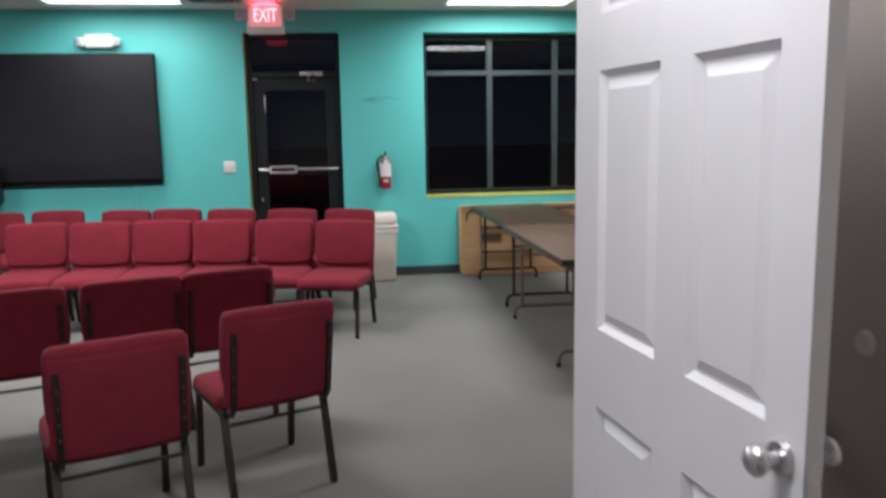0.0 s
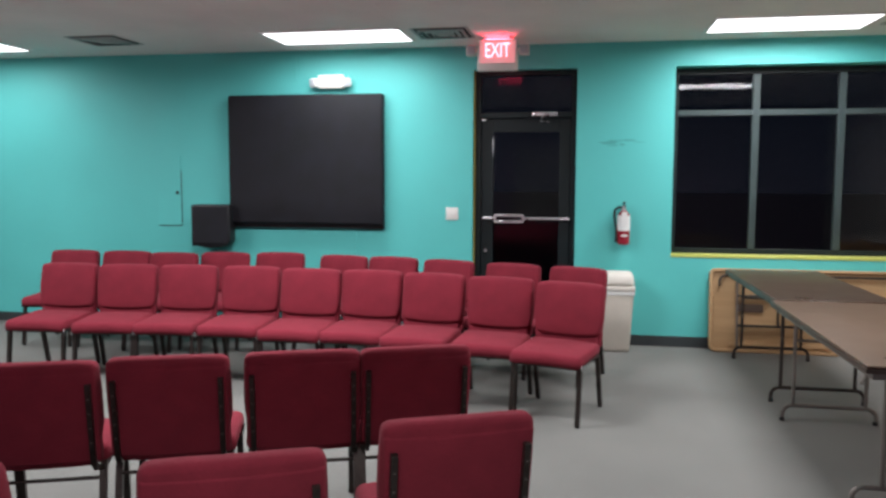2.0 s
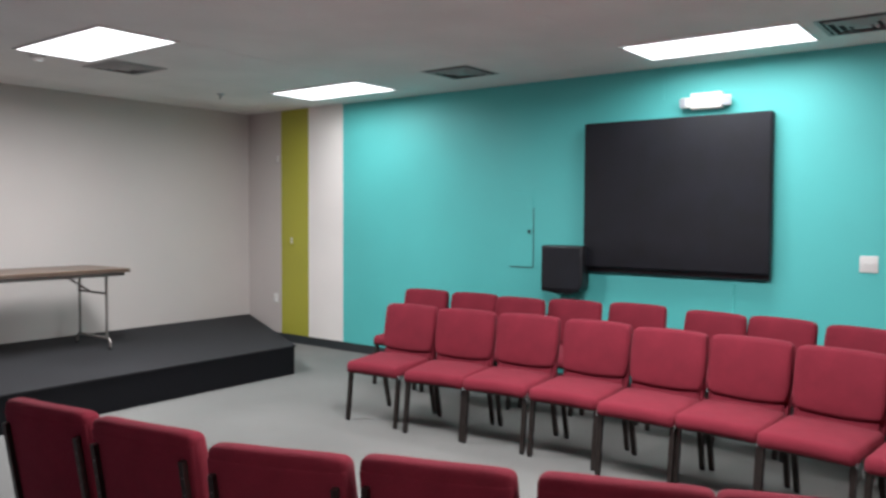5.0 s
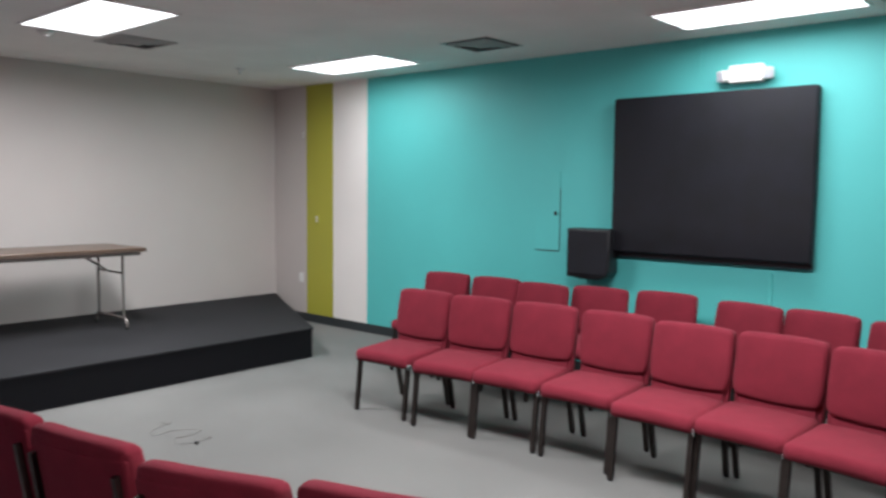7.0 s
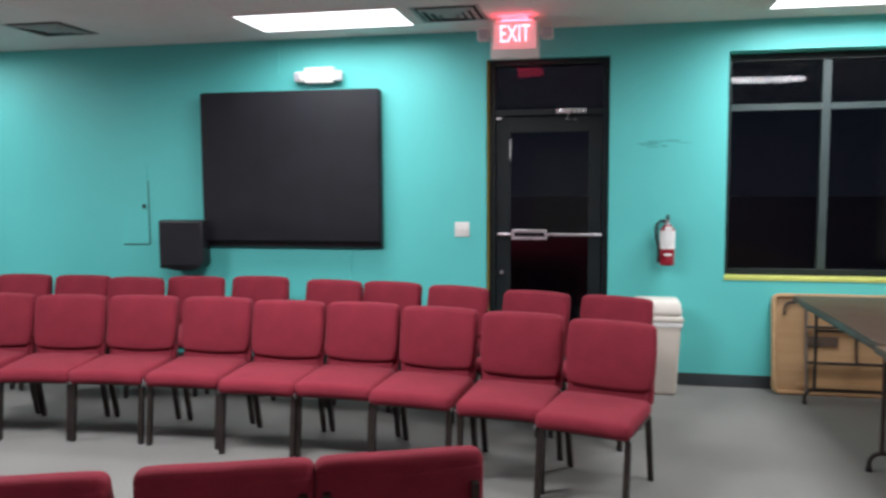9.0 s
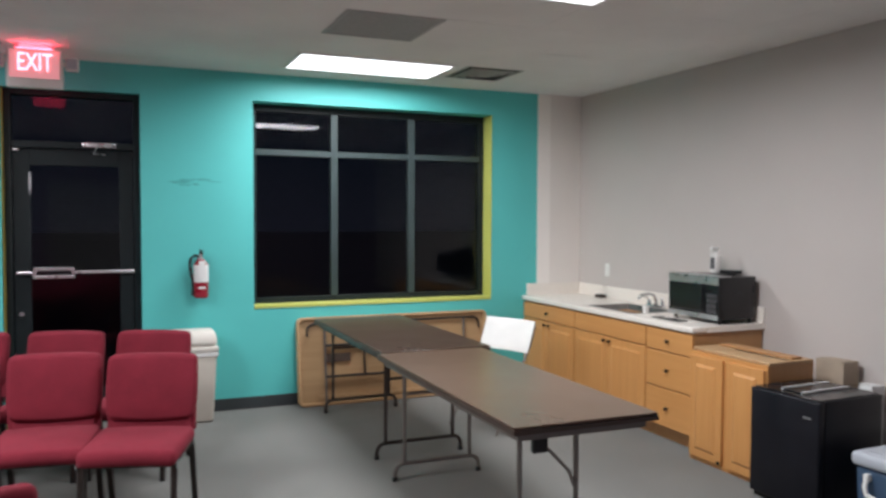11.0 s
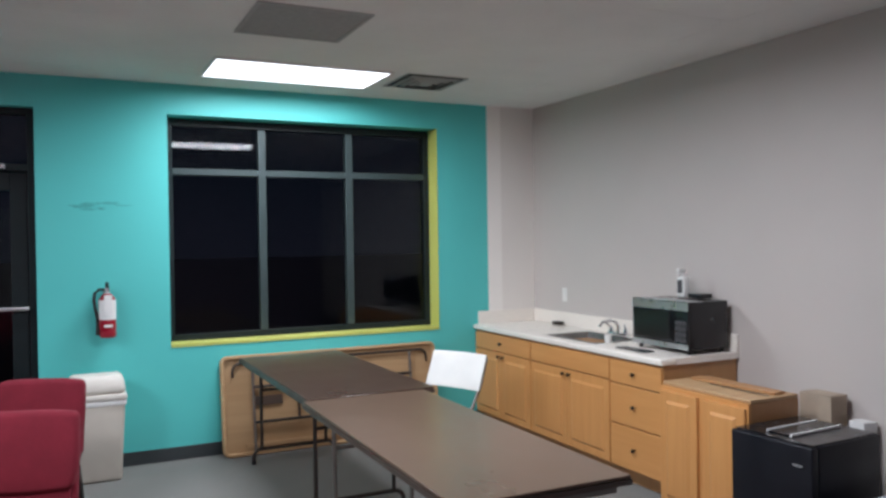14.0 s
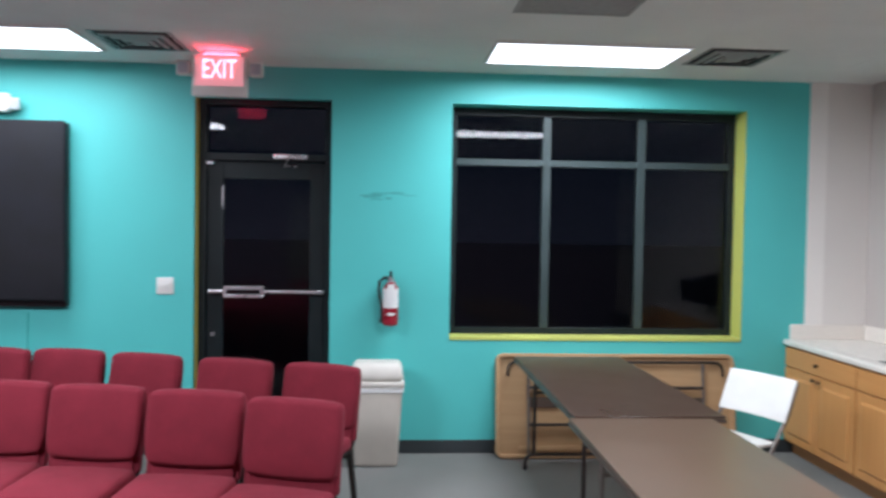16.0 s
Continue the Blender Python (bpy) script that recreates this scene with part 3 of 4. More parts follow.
# dark strips paint the panel's shadow along its right and bottom edges
part("gap_line", one_box(0.126, 0.132, -0.004, 0.0, -0.345, 0.20), RUBBER, ob)
part("gap_line", one_box(-0.125, 0.12, -0.004, 0.0, -0.354, -0.346), RUBBER, ob)

ob = thing("wall_conduit", pose(-1.177, -0.0005, 0.30), "thin teal painted cable raceway below the board", "conduit")
part("raceway", one_box(-0.012, 0.012, -0.014, 0.0, 0.0, 0.69, 0.003, 1), TEAL, ob)


def plate(name, m, w, h, label, mat_, toggles=0):
    ob = thing(name, m, label, "switch" if toggles else "outlet")
    part("cover_plate", one_box(-w / 2, w / 2, -0.007, 0.0, -h / 2, h / 2, 0.003, 2), mat_, ob)
    if toggles:
        for i in range(toggles):
            x = (i - (toggles - 1) / 2) * 0.046
            part("toggle", one_box(x - 0.005, x + 0.005, -0.018, -0.0072, -0.011, 0.012, 0.002, 1), PLASTIC_W, ob)
    else:
        for z in (-0.02, 0.02):
            part("socket", one_box(-0.016, 0.016, -0.009, -0.0072, z - 0.013, z + 0.013, 0.004, 1), PLASTIC_W, ob)


plate("light_switch", pose(-0.235, -0.0005, 1.19), 0.118, 0.118, "ivory double light switch plate on the teal wall", PLASTIC_W, 2)
plate("wall_outlet", pose(-6.568, -0.0005, 0.51), 0.08, 0.118, "white wall outlet beside the platform", PLASTIC_W)
plate("wall_plate", pose(-6.279, -0.0005, 1.21), 0.075, 0.115, "olive painted cover plate on the stripe", OLIVE)
plate("wall_plate", pose(-6.518, -0.0005, 2.18), 0.10, 0.118, "grey painted cover plate high on the wall", GREY)
plate("wall_outlet", pose(XR - 0.0005, -0.467, 1.10, 0, 0, 90), 0.075, 0.118, "white wall outlet above the counter", PLASTIC_W)

# a smear of old adhesive beside the door
bm = bmesh.new()
rng = random.Random(4)
for i in range(16):
    x = 1.12 + 0.37 * rng.random()
    w = 0.015 + 0.05 * rng.random()
    z = 1.846 + (rng.random() - 0.5) * 0.022 + (0.012 if abs(x - 1.31) < 0.08 else 0) * (1 if rng.random() > 0.5 else -1)
    hh = 0.003 + 0.008 * rng.random()
    vs = [bm.verts.new((x + w * math.cos(q * math.pi / 5), -0.0012 - 0.00005 * i, z + hh * math.sin(q * math.pi / 5))) for q in range(10)]
    bm.faces.new(vs)
tagged(new("wall_smear", mesh_of("wall_smear", bm, SMUDGE)), "faint dark smear of old adhesive on the teal wall", "stain")


def extinguisher():
    ob = thing("fire_extinguisher", pose(1.343, -0.085, 0.935), "red fire extinguisher with a white label, hung on the teal wall", "fire extinguisher")
    bm = bmesh.new()
    cyl(bm, (0, 0, 0.012), (0, 0, 0.265), 0.056, n=24)
    cyl(bm, (0, 0, 0.265), (0, 0, 0.305), 0.056, 0.026, 24)
    cyl(bm, (0, 0, 0.0), (0, 0, 0.012), 0.047, 0.056, 24)
    part("cylinder", bm, RED, ob)
    lb = bmesh.new()
    n = 12
    lo, hi = [], []
    for i in range(n + 1):
        q = math.radians(-165 + 150 * i / n)
        lo.append(lb.verts.new((0.0572 * math.cos(q), 0.0572 * math.sin(q), 0.125)))
        hi.append(lb.verts.new((0.0572 * math.cos(q), 0.0572 * math.sin(q), 0.262)))
    for i in range(n):
        lb.faces.new((lo[i], lo[i + 1], hi[i + 1], hi[i]))
    part("label", lb, PAPER, ob, "white instruction label")
    part("tag", one_box(-0.022, 0.028, -0.064, -0.062, 0.165, 0.295), PAPER, ob, "white inspection tag")
    part("label_band", one_box(-0.025, 0.030, -0.0595, -0.0575, 0.075, 0.092), PAPER, ob)
    part("valve", cyl(bmesh.new(), (0, 0, 0.305), (0, 0, 0.345), 0.018, 0.016, 14), STEEL, ob)
    hd = bmesh.new()
    box(hd, -0.012, 0.012, -0.085, 0.03, 0.345, 0.357, 0.003, 1)
    box(hd, -0.010, 0.010, -0.080, 0.02, 0.372, 0.382, 0.003, 1)
    box(hd, -0.010, 0.010, 0.0, 0.02, 0.357, 0.372)
    part("handle", hd, GLIDE, ob)
    part("hose", tube(bmesh.new(), [(-0.015, 0, 0.33), (-0.05, -0.01, 0.335), (-0.078, -0.01, 0.31), (-0.085, -0.01, 0.26), (-0.078, -0.01, 0.20), (-0.066, -0.01, 0.15), (-0.062, -0.01, 0.07)], 0.011), GLIDE, ob)
    part("nozzle", cyl(bmesh.new(), (-0.062, -0.01, 0.075), (-0.062, -0.01, 0.02), 0.012, 0.017, 12), GLIDE, ob)
    part("wall_bracket", one_box(-0.02, 0.02, 0.0565, 0.084, 0.1, 0.33), STEEL, ob)


extinguisher()


# ---- platform ----
def platform():
    ob = thing("platform", pose(0, 0, 0), "low black carpeted stage platform with an angled end", "stage platform")
    outline = [(XL + 0.012, -0.03), (-4.885, -1.215), (-4.885, -5.55), (XL + 0.012, -5.55)]

    def prism(pts, z0, z1):
        bm = bmesh.new()
        lo = [bm.verts.new((x, y, z0)) for x, y in pts]
        hi = [bm.verts.new((x, y, z1)) for x, y in pts]
        bm.faces.new(lo)
        bm.faces.new(hi)
        for i in range(len(pts)):
            j = (i + 1) % len(pts)
            bm.faces.new((lo[i], lo[j], hi[j], hi[i]))
        bmesh.ops.recalc_face_normals(bm, faces=bm.faces)
        return bm

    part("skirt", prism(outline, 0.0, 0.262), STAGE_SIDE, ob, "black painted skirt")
    top = prism([(XL + 0.012, -0.018), (-4.873, -1.207), (-4.873, -5.556), (XL + 0.012, -5.556)], 0.263, 0.278)
    part("deck", top, STAGE, ob, "worn charcoal carpet deck")


platform()


# ---- folding tables ----
def leg_pair(parent, y, w, h, mat_, flip=1, brace=True, upright=0.0):
    """Two uprights on a bowed foot rail, across the table, with a folding brace."""
    for s in (-1, 1):
        part("leg", tube(bmesh.new(), [(s * (upright or w - 0.09), y, h), (s * (upright or w - 0.09), y, 0.10)], 0.0125), mat_, parent)
    r = 0.055
    pts = [(-w + 0.03, y, 0.0), (-w + 0.03, y, 0.045)] + [tuple(p) for p in arc((-w + 0.03 + r, y, 0.045), r, math.pi, math.pi / 2, (1, 0, 0), (0, 0, 1))] \
        + [tuple(p) for p in arc((w - 0.03 - r, y, 0.045), r, math.pi / 2, 0, (1, 0, 0), (0, 0, 1))] + [(w - 0.03, y, 0.0)]
    part("foot_rail", tube(bmesh.new(), pts, 0.0125), mat_, parent)
    for s in (-1, 1):
        part("glide", cyl(bmesh.new(), (s * (w - 0.03), y, 0.0), (s * (w - 0.03), y, 0.025), 0.017, 0.015, 12), GLIDE, parent)
    u = upright or w - 0.09
    if brace:
        part("crossbar", tube(bmesh.new(), [(-u, y, h - 0.20), (u, y, h - 0.20)], 0.010), mat_, parent)
        part("brace", tube(bmesh.new(), [(0.0, y - flip * 0.33, h - 0.005), (0.0, y - flip * 0.20, h - 0.075), (0.0, y - flip * 0.012, h - 0.20)], 0.009), mat_, parent)


def folding_table(m, length, width, height, label, legs, inset=(0.12, 0.12), near=0.0, top=None):
    ob = thing("folding_table", m, label, "folding table", "folding tables")
    a, b = width / 2, length / 2
    part("tabletop", one_box(-a, a, -b, b, height - 0.014, height, 0.003, 1), top or LAMINATE, ob)
    part("edge_band", rim(a + 0.003, b + 0.003, 0.014, height - 0.034, height - 0.0145), EDGE, ob)
    part("apron", rim(a - 0.035, b - 0.035, 0.012, height - 0.068, height - 0.0345), legs, ob)
    part("underside", one_box(-a + 0.012, a - 0.012, -b + 0.012, b - 0.012, height - 0.030, height - 0.0142), TAN, ob)
    for s, q in zip((-1, 1), inset):
        leg_pair(ob, s * (b - q), a - 0.04, height - 0.031, legs, s, not (near and s < 0), near if s < 0 else 0.0)
    if near:
        y = -b + inset[0]
        part("bracket", one_box(-0.062, 0.012, y + 0.02, y + 0.05, height - 0.235, height - 0.0345, 0.004, 1), GLIDE, ob, "black steel folding bracket")
        part("brace", tube(bmesh.new(), [(-0.02, y + 0.035, height - 0.20), (0.03, y + 0.03, height - 0.235), (near - 0.03, y + 0.01, height - 0.33), (near - 0.008, y, height - 0.40)], 0.008), legs, ob)
    return ob


def rim(a, b, t, z0, z1):
    bm = bmesh.new()
    box(bm, -a, a, -b, -b + t, z0, z1)
    box(bm, -a, a, b - t, b, z0, z1)
    box(bm, -a, -a + t, -b + t, b - t, z0, z1)
    box(bm, a - t, a, -b + t, b - t, z0, z1)
    return bm


folding_table(pose(2.512, -2.905, 0, 0, 0, -0.6), 1.79, 0.685, 0.748, "brown laminate folding table with grey tube legs", LEG_GREY, (0.33, 0.12), 0.145)
# top takes the darkened laminate, with the window reflection in its colour
folding_table(pose(2.570, -1.135, 0, 0, 0, 0.3), 1.71, 0.735, 0.752, "brown laminate folding table with brown tube legs, dark window reflection painted into its top", LEG, (0.30, 0.10), top=LAMINATE_SHEEN_DARK)
folding_table(pose(-6.28, -3.20, 0.2785, 0, 0, 0), 1.83, 0.74, 0.74, "brown laminate folding table standing on the black platform", LEG_GREY, (0.16, 0.16))


def leaning_table():
    tilt = 7.5
    ob = thing("folding_table", pose(2.975, -0.155, 0.0, -tilt, 0, 0), "folded table leaning against the wall, tan underside showing", "folding table", "folding tables")
    W, HT = 0.875, 0.742
    # local y from 0 (underside, room side) to 0.04 (top, wall side)
    part("tabletop", one_box(-W + 0.016, W - 0.016, 0.034, 0.05, 0.020, HT - 0.016, 0.003, 1), LAMINATE, ob)
    part("underside", one_box(-W + 0.018, W - 0.018, 0.016, 0.0335, 0.022, HT - 0.018), TAN, ob)
    cr = 0.055
    loop = []
    for cx, cz, a0 in ((W - cr, HT - cr, 0.0), (-W + cr, HT - cr, 0.5), (-W + cr, cr + 0.004, 1.0), (W - cr, cr + 0.004, 1.5)):
        loop += arc((cx, 0, cz), cr, a0 * math.pi, (a0 + 0.5) * math.pi, (1, 0, 0), (0, 0, 1), 5)
    fr = bmesh.new()
    rings = []
    for p in loop:
        n_ = Vector((p.x - max(-W + cr, min(W - cr, p.x)), 0, p.z - max(cr + 0.004, min(HT - cr, p.z)))).normalized()
        rings.append([fr.verts.new(p - n_ * d + Vector((0, y, 0))) for d, y in ((0.0, 0.0335), (0.0, -0.006), (0.006, -0.014), (0.022, -0.014), (0.028, -0.006), (0.028, 0.0335))])
    for A, B in zip(rings, rings[1:] + rings[:1]):
        for j in range(6):
            fr.faces.new((A[j], A[(j + 1) % 6], B[(j + 1) % 6], B[j]))
    bmesh.ops.recalc_face_normals(fr, faces=fr.faces)
    part("rim", fr, TAN_FRAME, ob)
    for z in (0.06, HT - 0.085):
        part("rail", one_box(-W + 0.17, W - 0.17, -0.002, 0.0155, z, z + 0.03), TAN_FRAME, ob)
    r = 0.06
    x0 = W - 0.085
    pts = [(-x0, -0.004, HT - 0.16)] + [tuple(p) for p in arc((-x0 + r, -0.004, HT - 0.06 - r), r, math.pi, math.pi / 2, (1, 0, 0), (0, 0, 1))] \
        + [tuple(p) for p in arc((x0 - r, -0.004, HT - 0.06 - r), r, math.pi / 2, 0, (1, 0, 0), (0, 0, 1))] + [(x0, -0.004, HT - 0.16)]
    part("apron", tube(bmesh.new(), pts, 0.010), LEG, ob)
    for s in (-1, 1):
        xl = s * (W - 0.235)
        part("folded_leg", tube(bmesh.new(), [(xl, -0.006, 0.03), (xl, -0.006, HT - 0.07)], 0.0115), LEG_GREY, ob)
        for z in (0.24, 0.50):
            part("folded_leg", tube(bmesh.new(), [(xl, -0.008, z), (s * 0.10, -0.008, z)], 0.0115), LEG, ob)
        part("crossbar", tube(bmesh.new(), [(s * 0.30, -0.008, 0.24), (s * 0.30, -0.008, 0.50)], 0.010), LEG, ob)
        part("bracket", one_box(min(xl, s * 0.42), max(xl, s * 0.42), 0.004, 0.0155, 0.36, 0.43), EDGE, ob)


leaning_table()


# ---- bin ----
def bin_():
    ob = thing("trash_bin", pose(1.258, -0.225, 0.0), "tall beige plastic bin with a white swing lid, beside the wall", "trash bin")
    bm = one_box(-0.175, 0.175, -0.13, 0.13, 0.0, 0.55, 0.03, 3)
    for v_ in bm.verts:
        f = 0.84 + 0.16 * v_.co.z / 0.55
        v_.co.x *= f
        v_.co.y *= f
    part("body", bm, PLASTIC_BEIGE, ob)
    part("collar", one_box(-0.187, 0.187, -0.142, 0.142, 0.545, 0.585, 0.012, 2), PLASTIC_CREAM, ob)
    lid = one_box(-0.178, 0.178, -0.134, 0.134, 0.583, 0.705, 0.035, 4)
    for v_ in lid.verts:
        if v_.co.z > 0.62:
            q = (v_.co.z - 0.62) / 0.085
            v_.co.y *= 1 - 0.25 * q
            v_.co.x *= 1 - 0.08 * q
    part("lid", lid, PLASTIC_CREAM, ob, "off-white domed swing lid")
    part("bag_edge", one_box(-0.182, 0.182, -0.137, 0.137, 0.505, 0.544, 0.01, 1), PAPER, ob, "white bin liner edge")


bin_()


# ---- white folding chair ----
def white_chair():
    ob = thing("folding_chair", pose(3.345, -1.19, 0, 0, 0, -65), "white plastic folding chair with grey tube legs between table and cabinets", "chair")
    bk = pad(0.47, 0.018, 0.235, 0.008, bow=0.030, cuts=9, lean=0.42)
    part("backrest", place(bk, Matrix.Translation((0, 0.225, 0.668))), PLASTIC_W, ob)
    st = pad(0.38, 0.36, 0.024, 0.010, cuts=3)
    part("seat", place(st, Matrix.Translation((0, -0.05, 0.425))), PLASTIC_W, ob)
    for s in (-1, 1):
        part("leg", tube(bmesh.new(), [(s * 0.222, 0.258, 0.765), (s * 0.222, 0.19, 0.60), (s * 0.222, -0.22, 0.0)], 0.0115), LEG_GREY, ob)
        part("leg", tube(bmesh.new(), [(s * 0.205, -0.02, 0.42), (s * 0.205, 0.24, 0.0)], 0.0115), LEG_GREY, ob)
    part("stretcher", tube(bmesh.new(), [(-0.205, 0.17, 0.11), (0.205, 0.17, 0.11)], 0.009), LEG_GREY, ob)
    part("stretcher", tube(bmesh.new(), [(-0.222, -0.14, 0.115), (0.222, -0.14, 0.115)], 0.009), LEG_GREY, ob)


white_chair()


# ---- stacking chairs ----
def stack_chair():
    ob = thing("stacking_chair", pose(0, 0, 0), "crimson upholstered stacking chair with a brown steel frame", "chair", "rows of stacking chairs")
    st = pad(0.486, 0.435, 0.082, 0.034, cuts=7)
    for v_ in st.verts:
        v_.co.z += -0.024 * max(0, -v_.co.y / 0.23) ** 2 + 0.007 * (1 - (v_.co.x / 0.24) ** 2)
        if v_.co.y < -0.1:
            v_.co.x *= 1 - 0.05 * ((-v_.co.y - 0.1) / 0.13) ** 2
    part("seat", place(st, Matrix.Translation((0, -0.042, 0.412))), CLOTH, ob)
    up = pad(0.478, 0.080, 0.340, 0.027, bow=0.022, cuts=9, lean=0.16, crown=0.012)
    for v_ in up.verts:
        u, q = v_.co.x / 0.239, v_.co.z / 0.170
        if q < 0:
            v_.co.x *= 1 - 0.10 * q ** 4
            v_.co.z -= 0.022 * (1 - u * u) * -q
        else:
            v_.co.x *= 1 - 0.03 * q ** 2
            v_.co.z -= 0.010 * u ** 4 * q
    part("backrest", place(up, Matrix.Translation((0, 0.266, 0.656))), CLOTH, ob)
    lo = pad(0.415, 0.040, 0.13, 0.016, bow=0.018, lean=0.16)
    part("lumbar_pad", place(lo, Matrix.Translation((0, 0.236, 0.452))), CLOTH, ob)
    bk = pad(0.462, 0.046, 0.372, 0.012, bow=0.022, lean=0.16)
    part("back_panel", place(bk, Matrix.Translation((0, 0.278, 0.598))), CLOTH, ob)
    for s in (-1, 1):
        x = s * 0.219
        part("front_leg", tube(bmesh.new(), [(x, -0.180, 0.386), (x, -0.205, 0.366), (x, -0.245, 0.012)], 0.0135, square=True), BRONZE, ob)
        part("rear_leg", tube(bmesh.new(), [(x, 0.150, 0.386), (x, 0.178, 0.350), (x, 0.258, 0.012)], 0.0135, square=True), BRONZE, ob)
        part("side_rail", tube(bmesh.new(), [(x, -0.19, 0.373), (x, 0.16, 0.373)], 0.0115, square=True), BRONZE, ob)
        xp = s * 0.203
        post = part("back_post", tube(bmesh.new(), [(x, 0.16, 0.366), (xp, 0.225, 0.378), (xp, 0.266, 0.42), (xp, 0.317, 0.735)], 0.010, square=True), BRONZE, ob)
        for z in (0.50, 0.56, 0.62, 0.68):
            y = 0.264 + (z - 0.44) * 0.16
            part("bolt", cyl(bmesh.new(), (xp, y + 0.008, z), (xp, y + 0.016, z), 0.005, 0.004, 8), LEG_GREY, post)
        part("glide", cyl(bmesh.new(), (x, -0.2462, 0.0), (x, -0.2452, 0.014), 0.017, 0.015, 10), GLIDE, ob)
        part("glide", cyl(bmesh.new(), (x, 0.2592, 0.0), (x, 0.2582, 0.014), 0.017, 0.015, 10), GLIDE, ob)
        part("ganging_hook", one_box(x - 0.004 + s * 0.018, x + 0.004 + s * 0.018, -0.236, -0.186, 0.346, 0.378, 0.003, 1), CHROME, ob, "bright steel linking hook")
    part("stretcher", tube(bmesh.new(), [(-0.219, 0.190, 0.325), (0.219, 0.190, 0.325)], 0.008), BRONZE, ob)
    part("stretcher", tube(bmesh.new(), [(-0.219, -0.205, 0.352), (0.219, -0.205, 0.352)], 0.008), BRONZE, ob)
    return ob


BACK = 0.305                   # from a chair's centre to the top of its back
FACING_ROOM = [                # x, y of the back's top edge, turn
    (-3.14, -1.52, 4), (-2.63, -1.51, 9), (-2.12, -1.46, 4), (-1.59, -1.45, 1), (-1.07, -1.52, -1), (-0.58, -1.52, -4), (-0.08, -1.62, -8), (0.425, -1.74, -8), (0.92, -1.93, -17),
    (-3.82, -0.49, 4), (-3.28, -0.48, 3), (-2.76, -0.54, -1), (-2.31, -0.42, 2), (-1.80, -0.33, 0), (-1.13, -0.47, -12), (-0.66, -0.51, -12), (-0.13, -0.67, -18), (0.44, -0.85, -18), (0.97, -1.01, -22)]
FACING_WALL = [(-2.15, -4.86, 9), (-1.63, -4.79, 11), (-1.06, -4.70, 21), (-0.615, -4.50, 19), (-0.125, -4.31, 20), (0.310, -4.14, 22),
               (-0.67, -5.66, 5), (0.127, -5.485, 24), (0.638, -5.055, 25)]
chair0 = stack_chair()
for i, (x, y, a) in enumerate(FACING_ROOM + [(x, y, a + 180) for x, y, a in FACING_WALL]):
    m = pose(x, y, 0, 0, 0, a) @ pose(0, -BACK, 0)
    if i == 0:
        chair0.matrix_basis = m
    else:
        copy_thing(chair0, m)


# ---- kitchen side ----
CX = 4.285                     # cabinet fronts
CZ = 0.805                     # cabinet height


def knob(parent, x, y, z):
    bm = cyl(bmesh.new(), (x, y, z), (x - 0.014, y, z), 0.006, 0.006, 10)
    bmesh.ops.create_uvsphere(bm, u_segments=12, v_segments=8, radius=0.014, matrix=Matrix.Translation((x - 0.02, y, z)) @ Matrix.Diagonal((0.7, 1, 1, 1)))
    part("knob", bm, KNOB, parent, "dark bronze knob")


def front(name, parent, x, y0, y1, z0, z1, mat_, raised=True, arched=False):
    """A framed door or drawer front with a raised field; it faces -x."""
    bm = one_box(x - 0.019, x - 0.0005, y0, y1, z0, z1, 0.004, 2)
    if raised:
        i = 0.052
        xs, ins = [x - 0.0192, x - 0.0192, x - 0.028, x - 0.028], [i - 0.012, i, i + 0.018, i + 0.0181]
        fr = [[bm.verts.new((q, y, z)) for y, z in ((y0 + d, z0 + d), (y1 - d, z0 + d), (y1 - d, z1 - d), (y0 + d, z1 - d))] for q, d in zip(xs[1:], ins[1:])]
        for A, B in zip(fr, fr[1:]):
            for j in range(4):
                bm.faces.new((A[j], A[(j + 1) % 4], B[(j + 1) % 4], B[j]))
        bm.faces.new(fr[-1])
        bmesh.ops.recalc_face_normals(bm, faces=bm.faces)
    return part(name, bm, mat_, parent, angle=20)


def base_unit(y0, y1, kind, label):
    ob = thing("base_cabinet", pose(0, 0, 0), label, "cabinet", "oak base cabinets")
    a, b = min(y0, y1), max(y0, y1)
    bd = bmesh.new()
    box(bd, CX, XR - 0.012, a + 0.0005, b - 0.0005, 0.09, CZ)
    part("body", bd, OAK_SIDE, ob)
    part("toe_kick", one_box(CX + 0.06, XR - 0.02, a + 0.001, b - 0.001, 0.0, 0.0895), OAK_SIDE, ob)
    g = 0.005
    if kind == "drawers":
        for z0, z1 in ((0.645, 0.79), (0.385, 0.635), (0.11, 0.375)):
            d = front("drawer", ob, CX, a + g, b - g, z0, z1, OAK_H, raised=False)
            knob(d, CX - 0.019, (a + b) / 2, (z0 + z1) / 2)
    else:
        d = front("drawer", ob, CX, a + g, b - g, 0.655, 0.79, OAK_H, raised=False)
        if kind == "drawer_doors":
            knob(d, CX - 0.019, (a + b) / 2, 0.722)
        mid = (a + b) / 2
        for q0, q1, k in ((a + g, mid - 0.002, mid - 0.035), (mid + 0.002, b - g, mid + 0.035)):
            dd = front("door", ob, CX, q0, q1, 0.11, 0.645, OAK)
            knob(dd, CX - 0.019, k, 0.615)


base_unit(-0.012, -0.895, "drawer_doors", "honey oak base cabinet with a drawer over two doors")
base_unit(-0.897, -1.855, "sink", "honey oak sink cabinet with two doors and a plain front above")
base_unit(-1.857, -2.352, "drawers", "honey oak base cabinet with three drawers")


